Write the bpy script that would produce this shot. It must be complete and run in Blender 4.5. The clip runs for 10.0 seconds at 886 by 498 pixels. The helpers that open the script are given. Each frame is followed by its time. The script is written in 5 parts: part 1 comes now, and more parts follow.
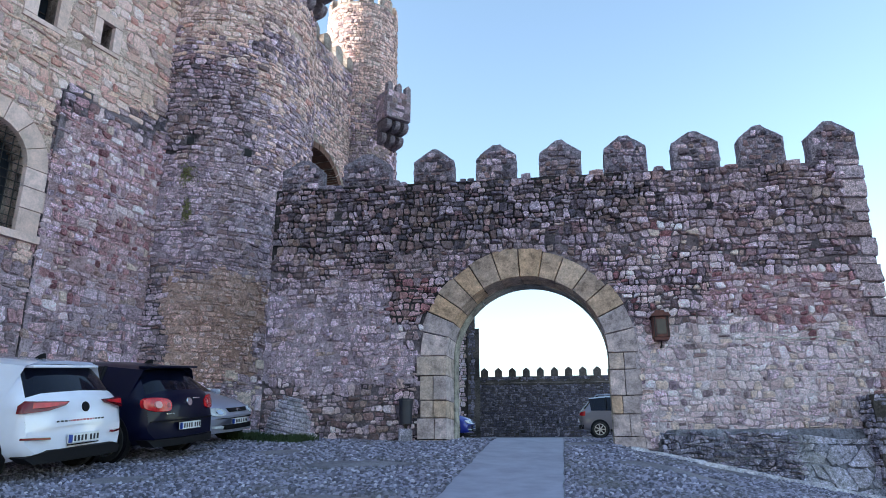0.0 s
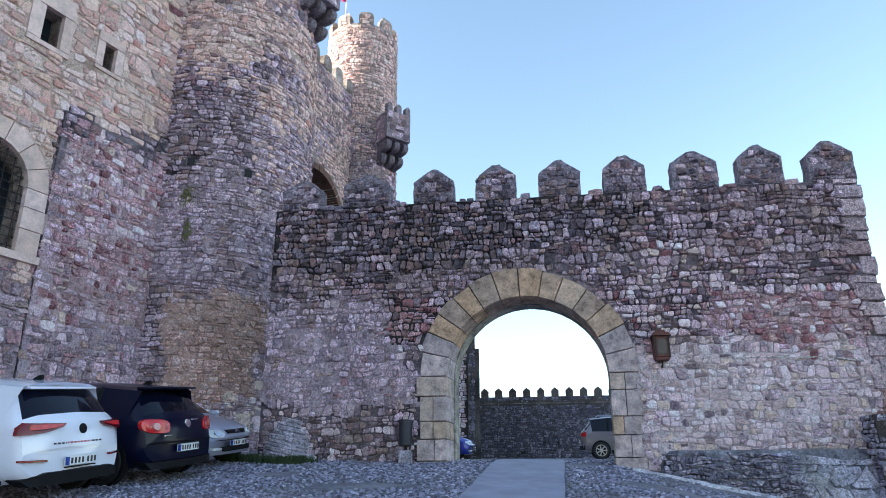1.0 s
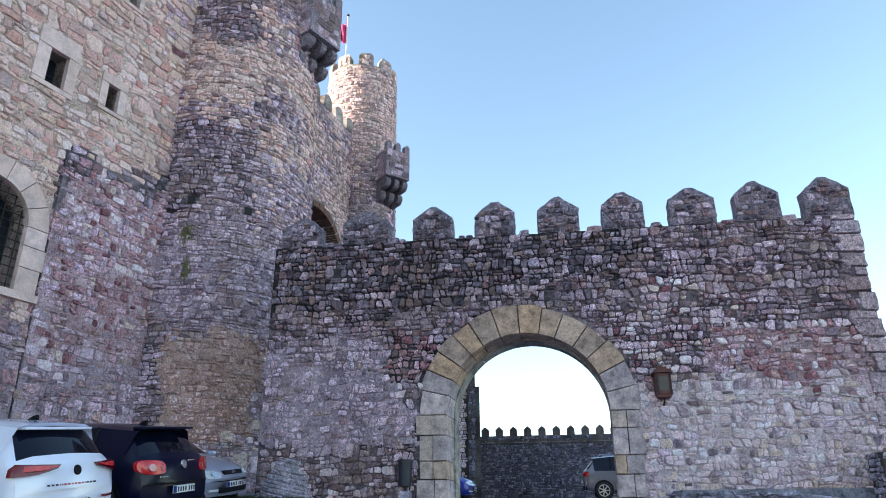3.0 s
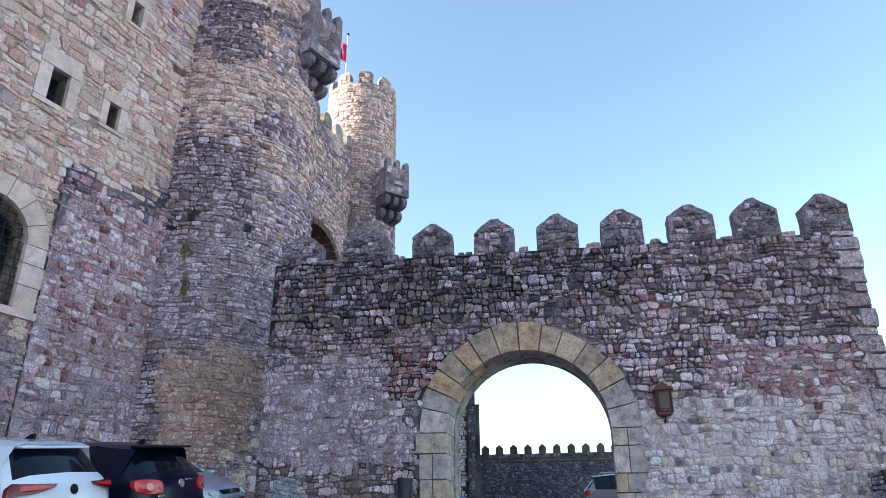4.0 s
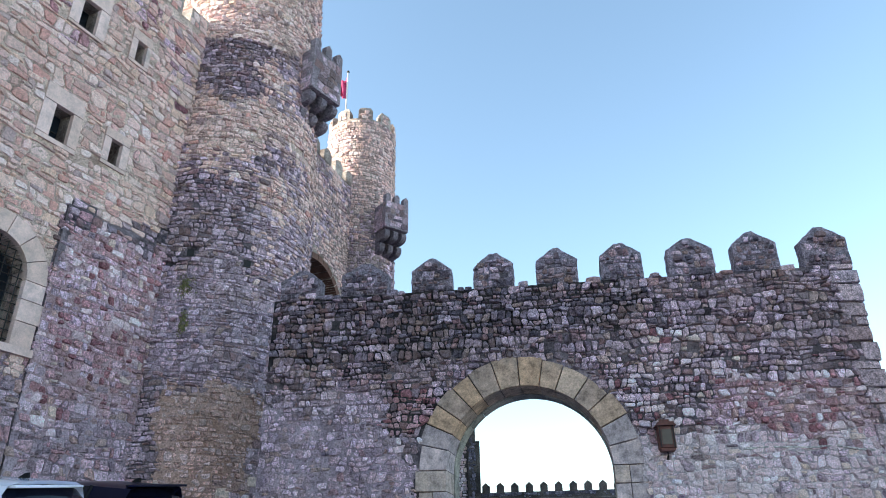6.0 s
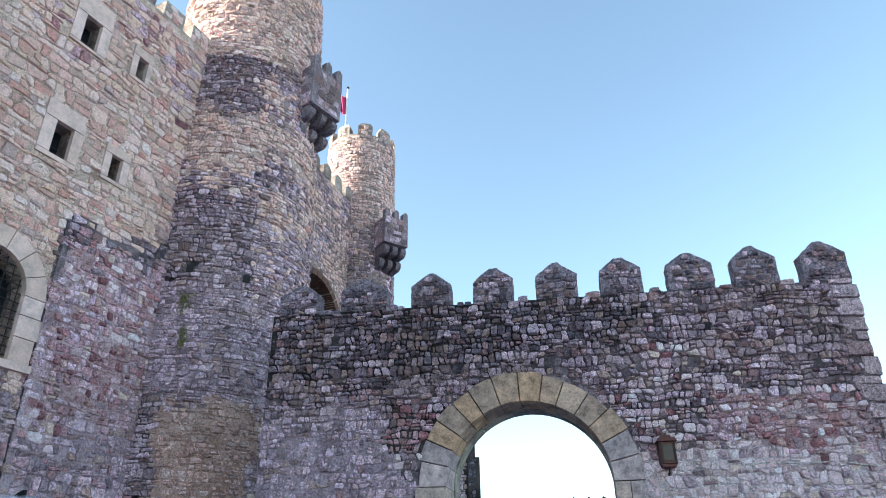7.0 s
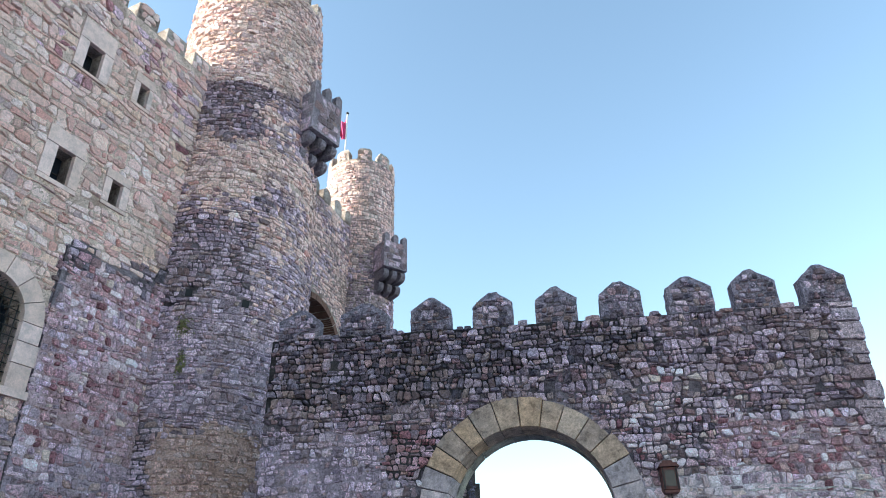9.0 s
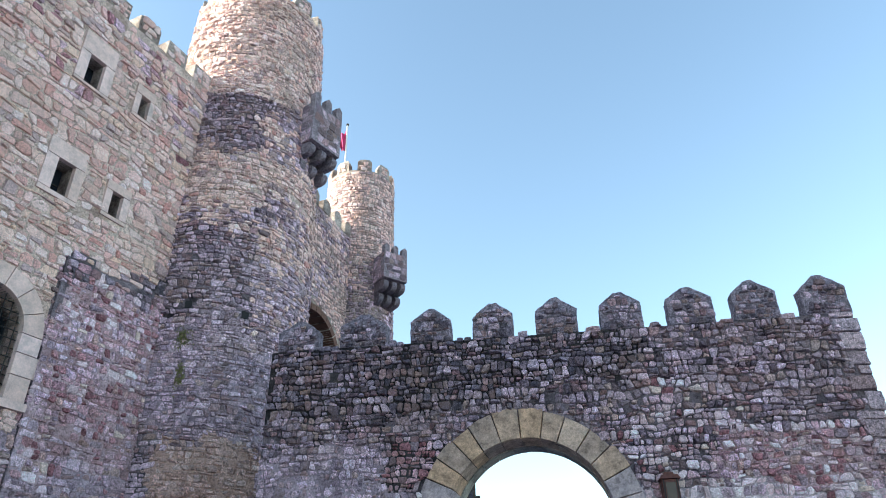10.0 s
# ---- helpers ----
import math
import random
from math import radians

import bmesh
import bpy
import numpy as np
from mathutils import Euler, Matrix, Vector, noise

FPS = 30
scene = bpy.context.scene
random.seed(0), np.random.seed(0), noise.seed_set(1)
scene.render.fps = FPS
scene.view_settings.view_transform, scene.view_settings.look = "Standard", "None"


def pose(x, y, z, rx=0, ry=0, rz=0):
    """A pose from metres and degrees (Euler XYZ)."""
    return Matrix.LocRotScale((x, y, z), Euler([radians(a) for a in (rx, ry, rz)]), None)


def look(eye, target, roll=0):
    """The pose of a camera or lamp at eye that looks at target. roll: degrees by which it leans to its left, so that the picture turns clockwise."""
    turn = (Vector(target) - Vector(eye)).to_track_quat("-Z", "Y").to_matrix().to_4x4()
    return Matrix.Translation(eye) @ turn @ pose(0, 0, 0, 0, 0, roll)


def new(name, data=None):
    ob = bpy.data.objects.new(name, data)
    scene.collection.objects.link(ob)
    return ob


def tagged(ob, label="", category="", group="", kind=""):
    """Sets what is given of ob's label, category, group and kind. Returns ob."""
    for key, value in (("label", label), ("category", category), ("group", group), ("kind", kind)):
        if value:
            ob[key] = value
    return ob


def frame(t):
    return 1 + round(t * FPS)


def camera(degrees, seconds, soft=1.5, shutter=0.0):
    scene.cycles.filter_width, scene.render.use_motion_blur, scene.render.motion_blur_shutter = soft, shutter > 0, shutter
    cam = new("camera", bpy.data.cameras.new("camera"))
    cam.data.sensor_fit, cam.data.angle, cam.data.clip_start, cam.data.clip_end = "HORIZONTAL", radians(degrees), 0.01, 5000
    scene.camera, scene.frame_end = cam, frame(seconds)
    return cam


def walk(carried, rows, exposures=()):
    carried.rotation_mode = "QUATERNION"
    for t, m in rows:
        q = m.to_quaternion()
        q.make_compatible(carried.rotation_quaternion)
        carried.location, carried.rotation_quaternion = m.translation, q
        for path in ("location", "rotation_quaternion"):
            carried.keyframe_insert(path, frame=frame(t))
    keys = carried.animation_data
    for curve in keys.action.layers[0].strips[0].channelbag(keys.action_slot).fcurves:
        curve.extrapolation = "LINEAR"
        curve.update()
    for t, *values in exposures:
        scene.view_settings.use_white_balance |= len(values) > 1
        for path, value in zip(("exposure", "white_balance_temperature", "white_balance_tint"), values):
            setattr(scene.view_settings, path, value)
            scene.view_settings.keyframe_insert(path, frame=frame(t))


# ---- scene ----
cam = camera(64.9, 10.0, soft=0.5)
EYE = 1.404
ROWS = [
    (0.0, 107.000, 0.000, 0.000),
    (0.5, 107.753, 0.066, 0.011),
    (1.0, 108.637, 0.116, 0.013),
    (1.5, 109.445, 0.181, 0.015),
    (2.0, 110.225, 0.232, 0.007),
    (2.5, 110.936, 0.288, 0.028),
    (4.0, 113.066, 0.423, 0.029),
    (4.5, 113.673, 0.462, 0.036),
    (5.0, 114.491, 0.535, 0.041),
    (5.5, 115.231, 0.581, 0.052),
    (7.0, 117.144, 0.718, 0.062),
    (7.5, 117.671, 0.770, 0.074),
    (8.0, 118.198, 0.819, 0.091),
    (8.5, 118.598, 0.821, 0.068),
    (9.0, 119.128, 0.877, 0.088),
    (9.5, 119.547, 0.902, 0.098),
    (10.0, 120.036, 0.938, 0.111),
]
walk(cam, [(t, pose(0, 0, EYE, rx, ry, rz)) for t, rx, ry, rz in ROWS], exposures=[(0.0, 1.47, 6350, 5), (10.0, 1.5, 6450, 0)])

# ---- light ----
SUN_AZ, SUN_EL = -97.0, 21.0   # azimuth clockwise from +y, degrees
world = bpy.data.worlds.new("world")
scene.world = world
world.use_nodes = True
wn = world.node_tree
sky = wn.nodes.new("ShaderNodeTexSky")
sky.sky_type, sky.sun_disc = "NISHITA", False
sky.sun_elevation, sky.sun_rotation = radians(SUN_EL), radians(SUN_AZ)
sky.air_density, sky.dust_density, sky.ozone_density = 1.0, 0.6, 0.15
wn.links.new(sky.outputs[0], wn.nodes["Background"].inputs[0])
wn.nodes["Background"].inputs[1].default_value = 0.15
sun = new("sun", bpy.data.lights.new("sun", "SUN"))
sun.data.energy, sun.data.angle, sun.data.color = 5.0, radians(0.5), (1.0, 0.96, 0.88)
a, e = radians(SUN_AZ), radians(SUN_EL)
sun.matrix_world = look((60 * math.sin(a) * math.cos(e), 60 * math.cos(a) * math.cos(e), 60 * math.sin(e)), (0, 0, 0))


# ---- materials ----
class Nodes:
    """A thin wrapper to write node trees in one line each."""

    def __init__(self, name):
        self.mat = bpy.data.materials.new(name)
        self.mat.use_nodes = True
        self.t = self.mat.node_tree
        self.bsdf = self.t.nodes["Principled BSDF"]

    def add(self, kind, **inputs):
        n = self.t.nodes.new(kind)
        for k, v in inputs.items():
            self.put(n.inputs[k.replace("_", " ")], v)
        return n

    def put(self, socket, v):
        if isinstance(v, bpy.types.NodeSocket):
            self.t.links.new(v, socket)
        else:
            socket.default_value = v

    def coords(self):
        return self.add("ShaderNodeTexCoord").outputs["Object"]

    def noise(self, scale, detail=4.0, rough=0.55, vec=None):
        n = self.add("ShaderNodeTexNoise", Scale=scale, Detail=detail, Roughness=rough)
        self.put(n.inputs["Vector"], vec or self.coords())
        return n.outputs["Fac"]

    def ramp(self, fac, stops, smooth=True):
        n = self.t.nodes.new("ShaderNodeValToRGB")
        n.color_ramp.interpolation = "LINEAR" if smooth else "CONSTANT"
        el = n.color_ramp.elements
        while len(el) < len(stops):
            el.new(0.5)
        for s, (p, c) in zip(el, stops):
            s.position, s.color = p, ((*c, 1) if len(c) == 3 else c)
        self.put(n.inputs[0], fac)
        return n.outputs["Color"]

    def span(self, fac, lo, hi, a=0.0, b=1.0):
        n = self.add("ShaderNodeMapRange")
        for k, v in zip(("Value", "From Min", "From Max", "To Min", "To Max"), (fac, lo, hi, a, b)):
            self.put(n.inputs[k], v)
        return n.outputs[0]

    def mix(self, fac, a, b, blend="MIX"):
        n = self.t.nodes.new("ShaderNodeMix")
        n.data_type, n.blend_type = "RGBA", blend
        self.put(n.inputs[0], fac)
        for k, v in ((6, a), (7, b)):
            self.put(n.inputs[k], (*v, 1) if isinstance(v, tuple) and len(v) == 3 else v)
        return n.outputs[2]

    def math(self, op, a, b=0.0):
        n = self.t.nodes.new("ShaderNodeMath")
        n.operation = op
        self.put(n.inputs[0], a), self.put(n.inputs[1], b)
        return n.outputs[0]

    def bump(self, height, strength=0.5, distance=0.02):
        n = self.add("ShaderNodeBump", Strength=strength, Distance=distance, Height=height)
        self.put(self.bsdf.inputs["Normal"], n.outputs[0])

    def done(self, color=None, rough=0.9, metal=0.0, spec=None):
        if color is not None:
            self.put(self.bsdf.inputs["Base Color"], (*color, 1) if isinstance(color, tuple) and len(color) == 3 else color)
        self.put(self.bsdf.inputs["Roughness"], rough)
        self.put(self.bsdf.inputs["Metallic"], metal)
        if spec is not None:
            self.put(self.bsdf.inputs["Specular IOR Level"], spec)
        return self.mat


def stone_mat(name, palette, single=False, stain=(0.06, 0.06, 0.065), stain_amount=0.5, stain_scale=0.45, wear=0.5, tint=None, rough_grain=1.0, tone=(1.0, 0.95, 1.04)):
    """Rubble stone: a colour for each piece, grain, lichen spots and large stains."""
    n = Nodes(name)
    palette = [tuple(c * k * min(1.0, 0.94 / max(q * m for q, m in zip(p, tone))) for c, k in zip(p, tone)) for p in palette]
    if single:
        rnd = n.add("ShaderNodeObjectInfo").outputs["Random"]
    else:
        rnd = n.add("ShaderNodeNewGeometry").outputs["Random Per Island"]
    k = len(palette)
    base = n.ramp(rnd, [(i / k, c) for i, c in enumerate(palette)], smooth=False)
    grain = n.noise(13.0, 7.0, 0.78)
    base = n.mix(0.9 * rough_grain, base, n.ramp(grain, [(0.37, (0.33, 0.32, 0.32)), (0.5, (1.1, 1.08, 1.08)), (0.63, (1.7, 1.66, 1.66))]), "MULTIPLY")
    fine = n.noise(38.0, 3.0, 0.75)
    base = n.mix(0.7 * rough_grain, base, n.ramp(fine, [(0.37, (0.42, 0.41, 0.41)), (0.5, (1.0, 1.0, 1.0)), (0.62, (1.6, 1.58, 1.58))]), "MULTIPLY")
    if tint:
        base = n.mix(n.span(n.noise(0.9, 3.0), 0.42, 0.62, 0, tint[1]), base, tint[0])
    spots = n.span(n.noise(5.0, 5.0, 0.7), 0.55, 0.72)
    base = n.mix(n.math("MULTIPLY", spots, wear), base, (0.10, 0.095, 0.09))
    big = n.span(n.noise(stain_scale, 5.0, 0.65), 0.45, 0.68, 0.0, stain_amount)
    base = n.mix(big, base, stain)
    n.bump(n.math("ADD", grain, n.math("MULTIPLY", n.noise(55.0, 3.0), 0.5)), 1.0, 0.05)
    return n.done(base, 0.93, spec=0.2)


def plain_mat(name, color, rough=0.8, metal=0.0, vary=0.15, scale=6.0, bump=0.2, spec=None, coat=0.0):
    n = Nodes(name)
    f = n.noise(scale, 5.0, 0.6)
    c = n.mix(1.0, color, n.ramp(f, [(0.25, (1 - vary,) * 3), (0.75, (1 + vary,) * 3)]), "MULTIPLY")
    if bump:
        n.bump(f, bump, 0.01)
    if coat:
        n.put(n.bsdf.inputs["Coat Weight"], coat)
        n.put(n.bsdf.inputs["Coat Roughness"], 0.04)
    return n.done(c, rough, metal, spec)


GREY_DARK = [(0.15, 0.125, 0.145), (0.27, 0.225, 0.255), (0.45, 0.37, 0.41), (0.17, 0.135, 0.155), (0.70, 0.58, 0.63), (0.34, 0.27, 0.30), (0.58, 0.475, 0.52), (0.25, 0.17, 0.18), (0.40, 0.33, 0.37), (0.44, 0.31, 0.31), (0.36, 0.28, 0.25), (0.29, 0.19, 0.20)]
BLACKENED = [(0.10, 0.09, 0.11), (0.17, 0.15, 0.18), (0.26, 0.225, 0.26), (0.12, 0.10, 0.12), (0.42, 0.36, 0.41), (0.20, 0.165, 0.19), (0.31, 0.265, 0.30), (0.15, 0.115, 0.125)]
PINKISH = [(0.66, 0.464, 0.512), (0.765, 0.575, 0.634), (0.51, 0.32, 0.35), (0.844, 0.66, 0.728), (0.40, 0.29, 0.33), (0.686, 0.53, 0.607), (0.59, 0.39, 0.42), (0.739, 0.58, 0.653), (0.62, 0.45, 0.40), (0.50, 0.28, 0.29)]
RED = [(0.46, 0.24, 0.25), (0.34, 0.17, 0.18), (0.58, 0.38, 0.39), (0.70, 0.53, 0.56), (0.27, 0.13, 0.14), (0.52, 0.34, 0.34), (0.40, 0.27, 0.27)]
TAN = [(0.86, 0.66, 0.55), (0.90, 0.76, 0.66), (0.72, 0.50, 0.42), (0.86, 0.68, 0.56), (0.90, 0.80, 0.72), (0.62, 0.41, 0.35), (0.88, 0.69, 0.60), (0.80, 0.64, 0.54), (0.78, 0.55, 0.48), (0.90, 0.76, 0.67), (0.86, 0.72, 0.64), (0.76, 0.60, 0.46), (0.62, 0.36, 0.30), (0.50, 0.40, 0.38), (0.66, 0.50, 0.44), (0.56, 0.39, 0.33)]
PALE = [(0.84, 0.72, 0.76), (0.92, 0.82, 0.86), (0.70, 0.58, 0.62), (0.80, 0.65, 0.67), (0.92, 0.87, 0.90), (0.58, 0.46, 0.49), (0.80, 0.68, 0.73), (0.70, 0.59, 0.52)]
LAVENDER = [(0.68, 0.57, 0.65), (0.80, 0.68, 0.77), (0.50, 0.42, 0.48), (0.88, 0.77, 0.84), (0.62, 0.50, 0.55), (0.40, 0.33, 0.385), (0.74, 0.62, 0.70)]
GREY_MID = [(0.56, 0.45, 0.50), (0.70, 0.565, 0.62), (0.38, 0.30, 0.345), (0.80, 0.66, 0.72), (0.54, 0.41, 0.43), (0.27, 0.215, 0.25), (0.64, 0.52, 0.575), (0.46, 0.365, 0.405), (0.50, 0.39, 0.35), (0.42, 0.28, 0.29)]
TOWER_TAN = [(0.78, 0.60, 0.53), (0.88, 0.70, 0.61), (0.58, 0.44, 0.39), (0.80, 0.60, 0.51), (0.90, 0.77, 0.69), (0.46, 0.34, 0.31), (0.84, 0.68, 0.62), (0.38, 0.30, 0.29)]
ORANGE = [(0.60, 0.42, 0.36), (0.66, 0.47, 0.41), (0.50, 0.34, 0.29), (0.70, 0.56, 0.52), (0.46, 0.34, 0.31)]
BLUE_GREY = [(0.297, 0.295, 0.355), (0.419, 0.418, 0.49), (0.209, 0.212, 0.263), (0.513, 0.507, 0.568), (0.351, 0.336, 0.391)]
STONES = {}
for nm, pal, kw in (("black", BLACKENED, dict(stain_amount=0.25, wear=0.5, tone=(1.12, 1.07, 1.14))), ("red", RED, dict(stain_amount=0.2, wear=0.4)), ("lav", LAVENDER, dict(tone=(0.86, 0.80, 0.86), stain=(0.46, 0.36, 0.37), stain_amount=0.4, wear=0.35)),
                    ("dark", GREY_DARK, dict(stain_amount=0.25, wear=0.6, tint=((0.38, 0.24, 0.20), 0.4))), ("pink", PINKISH, dict(stain_amount=0.3, wear=0.35, tint=((0.50, 0.31, 0.28), 0.4))),
                    ("tan", TAN, dict(stain=(0.60, 0.45, 0.38), stain_amount=0.3, wear=0.2, tint=((0.80, 0.62, 0.53), 0.3), rough_grain=0.5, tone=(1.16, 1.06, 1.16))), ("pale", PALE, dict(stain=(0.58, 0.45, 0.44), stain_amount=0.3, wear=0.25, tint=((0.74, 0.59, 0.56), 0.2), rough_grain=0.6, tone=(1.1, 1.06, 1.1))),
                    ("grey", GREY_MID, dict(stain_amount=0.35, wear=0.5, tint=((0.48, 0.37, 0.32), 0.3))), ("towertan", TOWER_TAN, dict(stain=(0.34, 0.27, 0.25), stain_amount=0.3, rough_grain=0.7, tone=(1.18, 1.09, 1.17), wear=0.25, tint=((0.68, 0.50, 0.40), 0.3))),
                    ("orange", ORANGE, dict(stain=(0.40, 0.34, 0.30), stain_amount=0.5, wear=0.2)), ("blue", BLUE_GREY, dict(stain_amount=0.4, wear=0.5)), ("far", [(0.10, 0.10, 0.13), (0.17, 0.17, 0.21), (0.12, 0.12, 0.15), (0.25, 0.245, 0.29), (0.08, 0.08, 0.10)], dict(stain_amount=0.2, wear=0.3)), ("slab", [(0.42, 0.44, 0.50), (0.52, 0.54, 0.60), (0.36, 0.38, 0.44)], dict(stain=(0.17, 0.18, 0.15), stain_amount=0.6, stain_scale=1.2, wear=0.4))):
    STONES[nm] = (stone_mat("rubble_" + nm, pal, False, **kw), stone_mat("rubble_piece_" + nm, pal, True, **kw))
KINDS = list(STONES)


def mortar_mat(name, light, dark, scale=0.6):
    n = Nodes(name)
    f = n.noise(scale, 6.0, 0.65)
    c = n.ramp(f, [(0.35, dark), (0.65, light)])
    g = n.noise(22.0, 6.0, 0.75)
    c = n.mix(0.85, c, n.ramp(g, [(0.36, (0.3, 0.3, 0.3)), (0.5, (0.95, 0.95, 0.95)), (0.64, (1.35, 1.35, 1.35))]), "MULTIPLY")
    n.bump(g, 1.0, 0.03)
    return n.done(c, 0.95, spec=0.1)


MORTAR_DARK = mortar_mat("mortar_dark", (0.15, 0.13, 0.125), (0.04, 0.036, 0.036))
MORTAR_PALE = mortar_mat("mortar_pale", (0.30, 0.26, 0.255), (0.035, 0.03, 0.03), 1.2)
MORTAR_TAN = mortar_mat("mortar_tan", (0.62, 0.53, 0.48), (0.14, 0.10, 0.09), 1.2)


# dark joint tones: the shade deep between stones is put into the colour
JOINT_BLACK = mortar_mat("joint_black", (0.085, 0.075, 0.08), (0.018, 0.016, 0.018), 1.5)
JOINT_GREY = mortar_mat("joint_grey", (0.28, 0.23, 0.265), (0.04, 0.033, 0.038), 1.8)
LIME_PALE = mortar_mat("lime_pale", (0.80, 0.69, 0.74), (0.37, 0.30, 0.33), 1.6)
LIME_LAVENDER = mortar_mat("lime_lavender", (0.54, 0.435, 0.51), (0.22, 0.165, 0.20), 1.6)
LIME_ORANGE = mortar_mat("lime_orange", (0.60, 0.42, 0.38), (0.36, 0.225, 0.19), 1.2)
LIME_TAN = mortar_mat("lime_tan", (0.84, 0.66, 0.58), (0.38, 0.27, 0.23), 2.0)
LIME_PINK = mortar_mat("lime_pink", (0.62, 0.46, 0.50), (0.33, 0.21, 0.225), 1.6)
MORTARS = dict(black=JOINT_BLACK, grey=JOINT_GREY, pale=LIME_PALE, lav=LIME_LAVENDER, orange=LIME_ORANGE, tan=LIME_TAN, pink=LIME_PINK)


def ashlar_mat(name, palette, mottle=1.0):
    n = Nodes(name)
    rnd = n.add("ShaderNodeObjectInfo").outputs["Random"]
    k = len(palette)
    c = n.ramp(rnd, [(i / k, p) for i, p in enumerate(palette)], smooth=False)
    g = n.noise(4.0, 7.0, 0.72)
    c = n.mix(0.95 * mottle, c, n.ramp(g, [(0.35, (0.45, 0.44, 0.44)), (0.5, (1.0, 0.99, 0.97)), (0.65, (1.42, 1.38, 1.32))]), "MULTIPLY")
    c = n.mix(0.5 * mottle, c, n.ramp(n.noise(26.0, 5.0, 0.75), [(0.36, (0.5, 0.5, 0.5)), (0.64, (1.45, 1.45, 1.45))]), "MULTIPLY")
    c = n.mix(n.span(n.noise(1.3, 4.0, 0.7), 0.52, 0.7, 0, 0.45), c, (0.25, 0.23, 0.21))
    n.bump(n.noise(30.0, 6.0, 0.7), 0.5, 0.012)
    return n.done(c, 0.9, spec=0.2)


ASHLAR = ashlar_mat("gate_sandstone", [(0.500, 0.340, 0.240), (0.440, 0.315, 0.245), (0.455, 0.297, 0.203), (0.459, 0.345, 0.283), (0.381, 0.284, 0.240)])
ASHLAR_GREY = ashlar_mat("gate_sandstone_grey", [(0.446, 0.368, 0.385), (0.512, 0.421, 0.438), (0.392, 0.328, 0.349), (0.467, 0.373, 0.344)])
LINING = ashlar_mat("gate_lining_stone", [(0.33, 0.30, 0.27), (0.38, 0.35, 0.31), (0.29, 0.265, 0.24)])
FRAME_STONE = ashlar_mat("window_limestone", [(0.712, 0.534, 0.498), (0.759, 0.575, 0.546), (0.664, 0.490, 0.445)], 0.4)
QUOIN = stone_mat("quoin_stone", single=True, stain_amount=0.2, wear=0.4, palette=[(0.42, 0.34, 0.34), (0.38, 0.24, 0.235), (0.48, 0.40, 0.41), (0.36, 0.27, 0.26), (0.44, 0.38, 0.40), (0.56, 0.46, 0.46)])
DARKSTONE = stone_mat("weathered_grey_stone", [(0.264, 0.239, 0.247), (0.326, 0.290, 0.300), (0.217, 0.196, 0.210)], stain_amount=0.4)
CAP_STONE = stone_mat("weathered_cap", [(0.26, 0.235, 0.26)], stain_amount=0.5, stain_scale=4.0, wear=0.7)
BLACK_VOID = plain_mat("unlit_interior", (0.02, 0.02, 0.022), 0.9, vary=0.1, bump=0)
IRON = plain_mat("wrought_iron", (0.035, 0.03, 0.03), 0.6, 0.6, vary=0.3, scale=20)
GLASS_DARK = plain_mat("window_glass", (0.015, 0.02, 0.03), 0.06, vary=0.05, bump=0, spec=0.6)


# ---- building helpers ----
def part(name, bm, material, parent=None, label="", smooth=False):
    """Links a bmesh as one mesh object, under a thing or a part."""
    me = bpy.data.meshes.new(name)
    bm.to_mesh(me)
    bm.free()
    for m in material if isinstance(material, (list, tuple)) else [material]:
        me.materials.append(m)
    if smooth:
        me.shade_smooth()
        me.set_sharp_from_angle(angle=radians(38))
    ob = new(name, me)
    ob.parent = parent
    return tagged(ob, label)


def mesh_part(name, verts, faces, material, parent=None, label="", slots=None, smooth=False):
    me = bpy.data.meshes.new(name)
    me.from_pydata([tuple(v) for v in verts], [], faces)
    for m in material if isinstance(material, (list, tuple)) else [material]:
        me.materials.append(m)
    if slots is not None:
        me.polygons.foreach_set("material_index", np.asarray(slots, dtype=np.int32))
    me.update()
    if smooth:
        me.shade_smooth()
        me.set_sharp_from_angle(angle=radians(38))
    ob = new(name, me)
    ob.parent = parent
    return tagged(ob, label)


def empty(name, m=None, **tags):
    ob = new(name)
    if m is not None:
        ob.matrix_world = m
    return tagged(ob, **tags)


def box_bm(x0, x1, y0, y1, z0, z1, bevel=0.0, segments=1):
    bm = bmesh.new()
    bmesh.ops.create_cube(bm, size=1.0)
    bmesh.ops.scale(bm, vec=(x1 - x0, y1 - y0, z1 - z0), verts=bm.verts)
    bmesh.ops.translate(bm, vec=((x0 + x1) / 2, (y0 + y1) / 2, (z0 + z1) / 2), verts=bm.verts)
    if bevel:
        bmesh.ops.bevel(bm, geom=bm.edges[:], offset=bevel, segments=segments, affect="EDGES", profile=0.5)
    return bm


def tube_bm(points, r, sides=8):
    """A round bar along points."""
    bm = bmesh.new()
    rings = []
    for i, p in enumerate(points):
        p = Vector(p)
        d = (Vector(points[min(i + 1, len(points) - 1)]) - Vector(points[max(i - 1, 0)])).normalized()
        u = d.orthogonal().normalized()
        v = d.cross(u)
        rr = r[i] if isinstance(r, (list, tuple)) else r
        rings.append([bm.verts.new(p + rr * (math.cos(2 * math.pi * k / sides) * u + math.sin(2 * math.pi * k / sides) * v)) for k in range(sides)])
    for a, b in zip(rings, rings[1:]):
        for k in range(sides):
            bm.faces.new((a[k], a[(k + 1) % sides], b[(k + 1) % sides], b[k]))
    bm.faces.new(rings[0][::-1]), bm.faces.new(rings[-1])
    bmesh.ops.recalc_face_normals(bm, faces=bm.faces)
    return bm


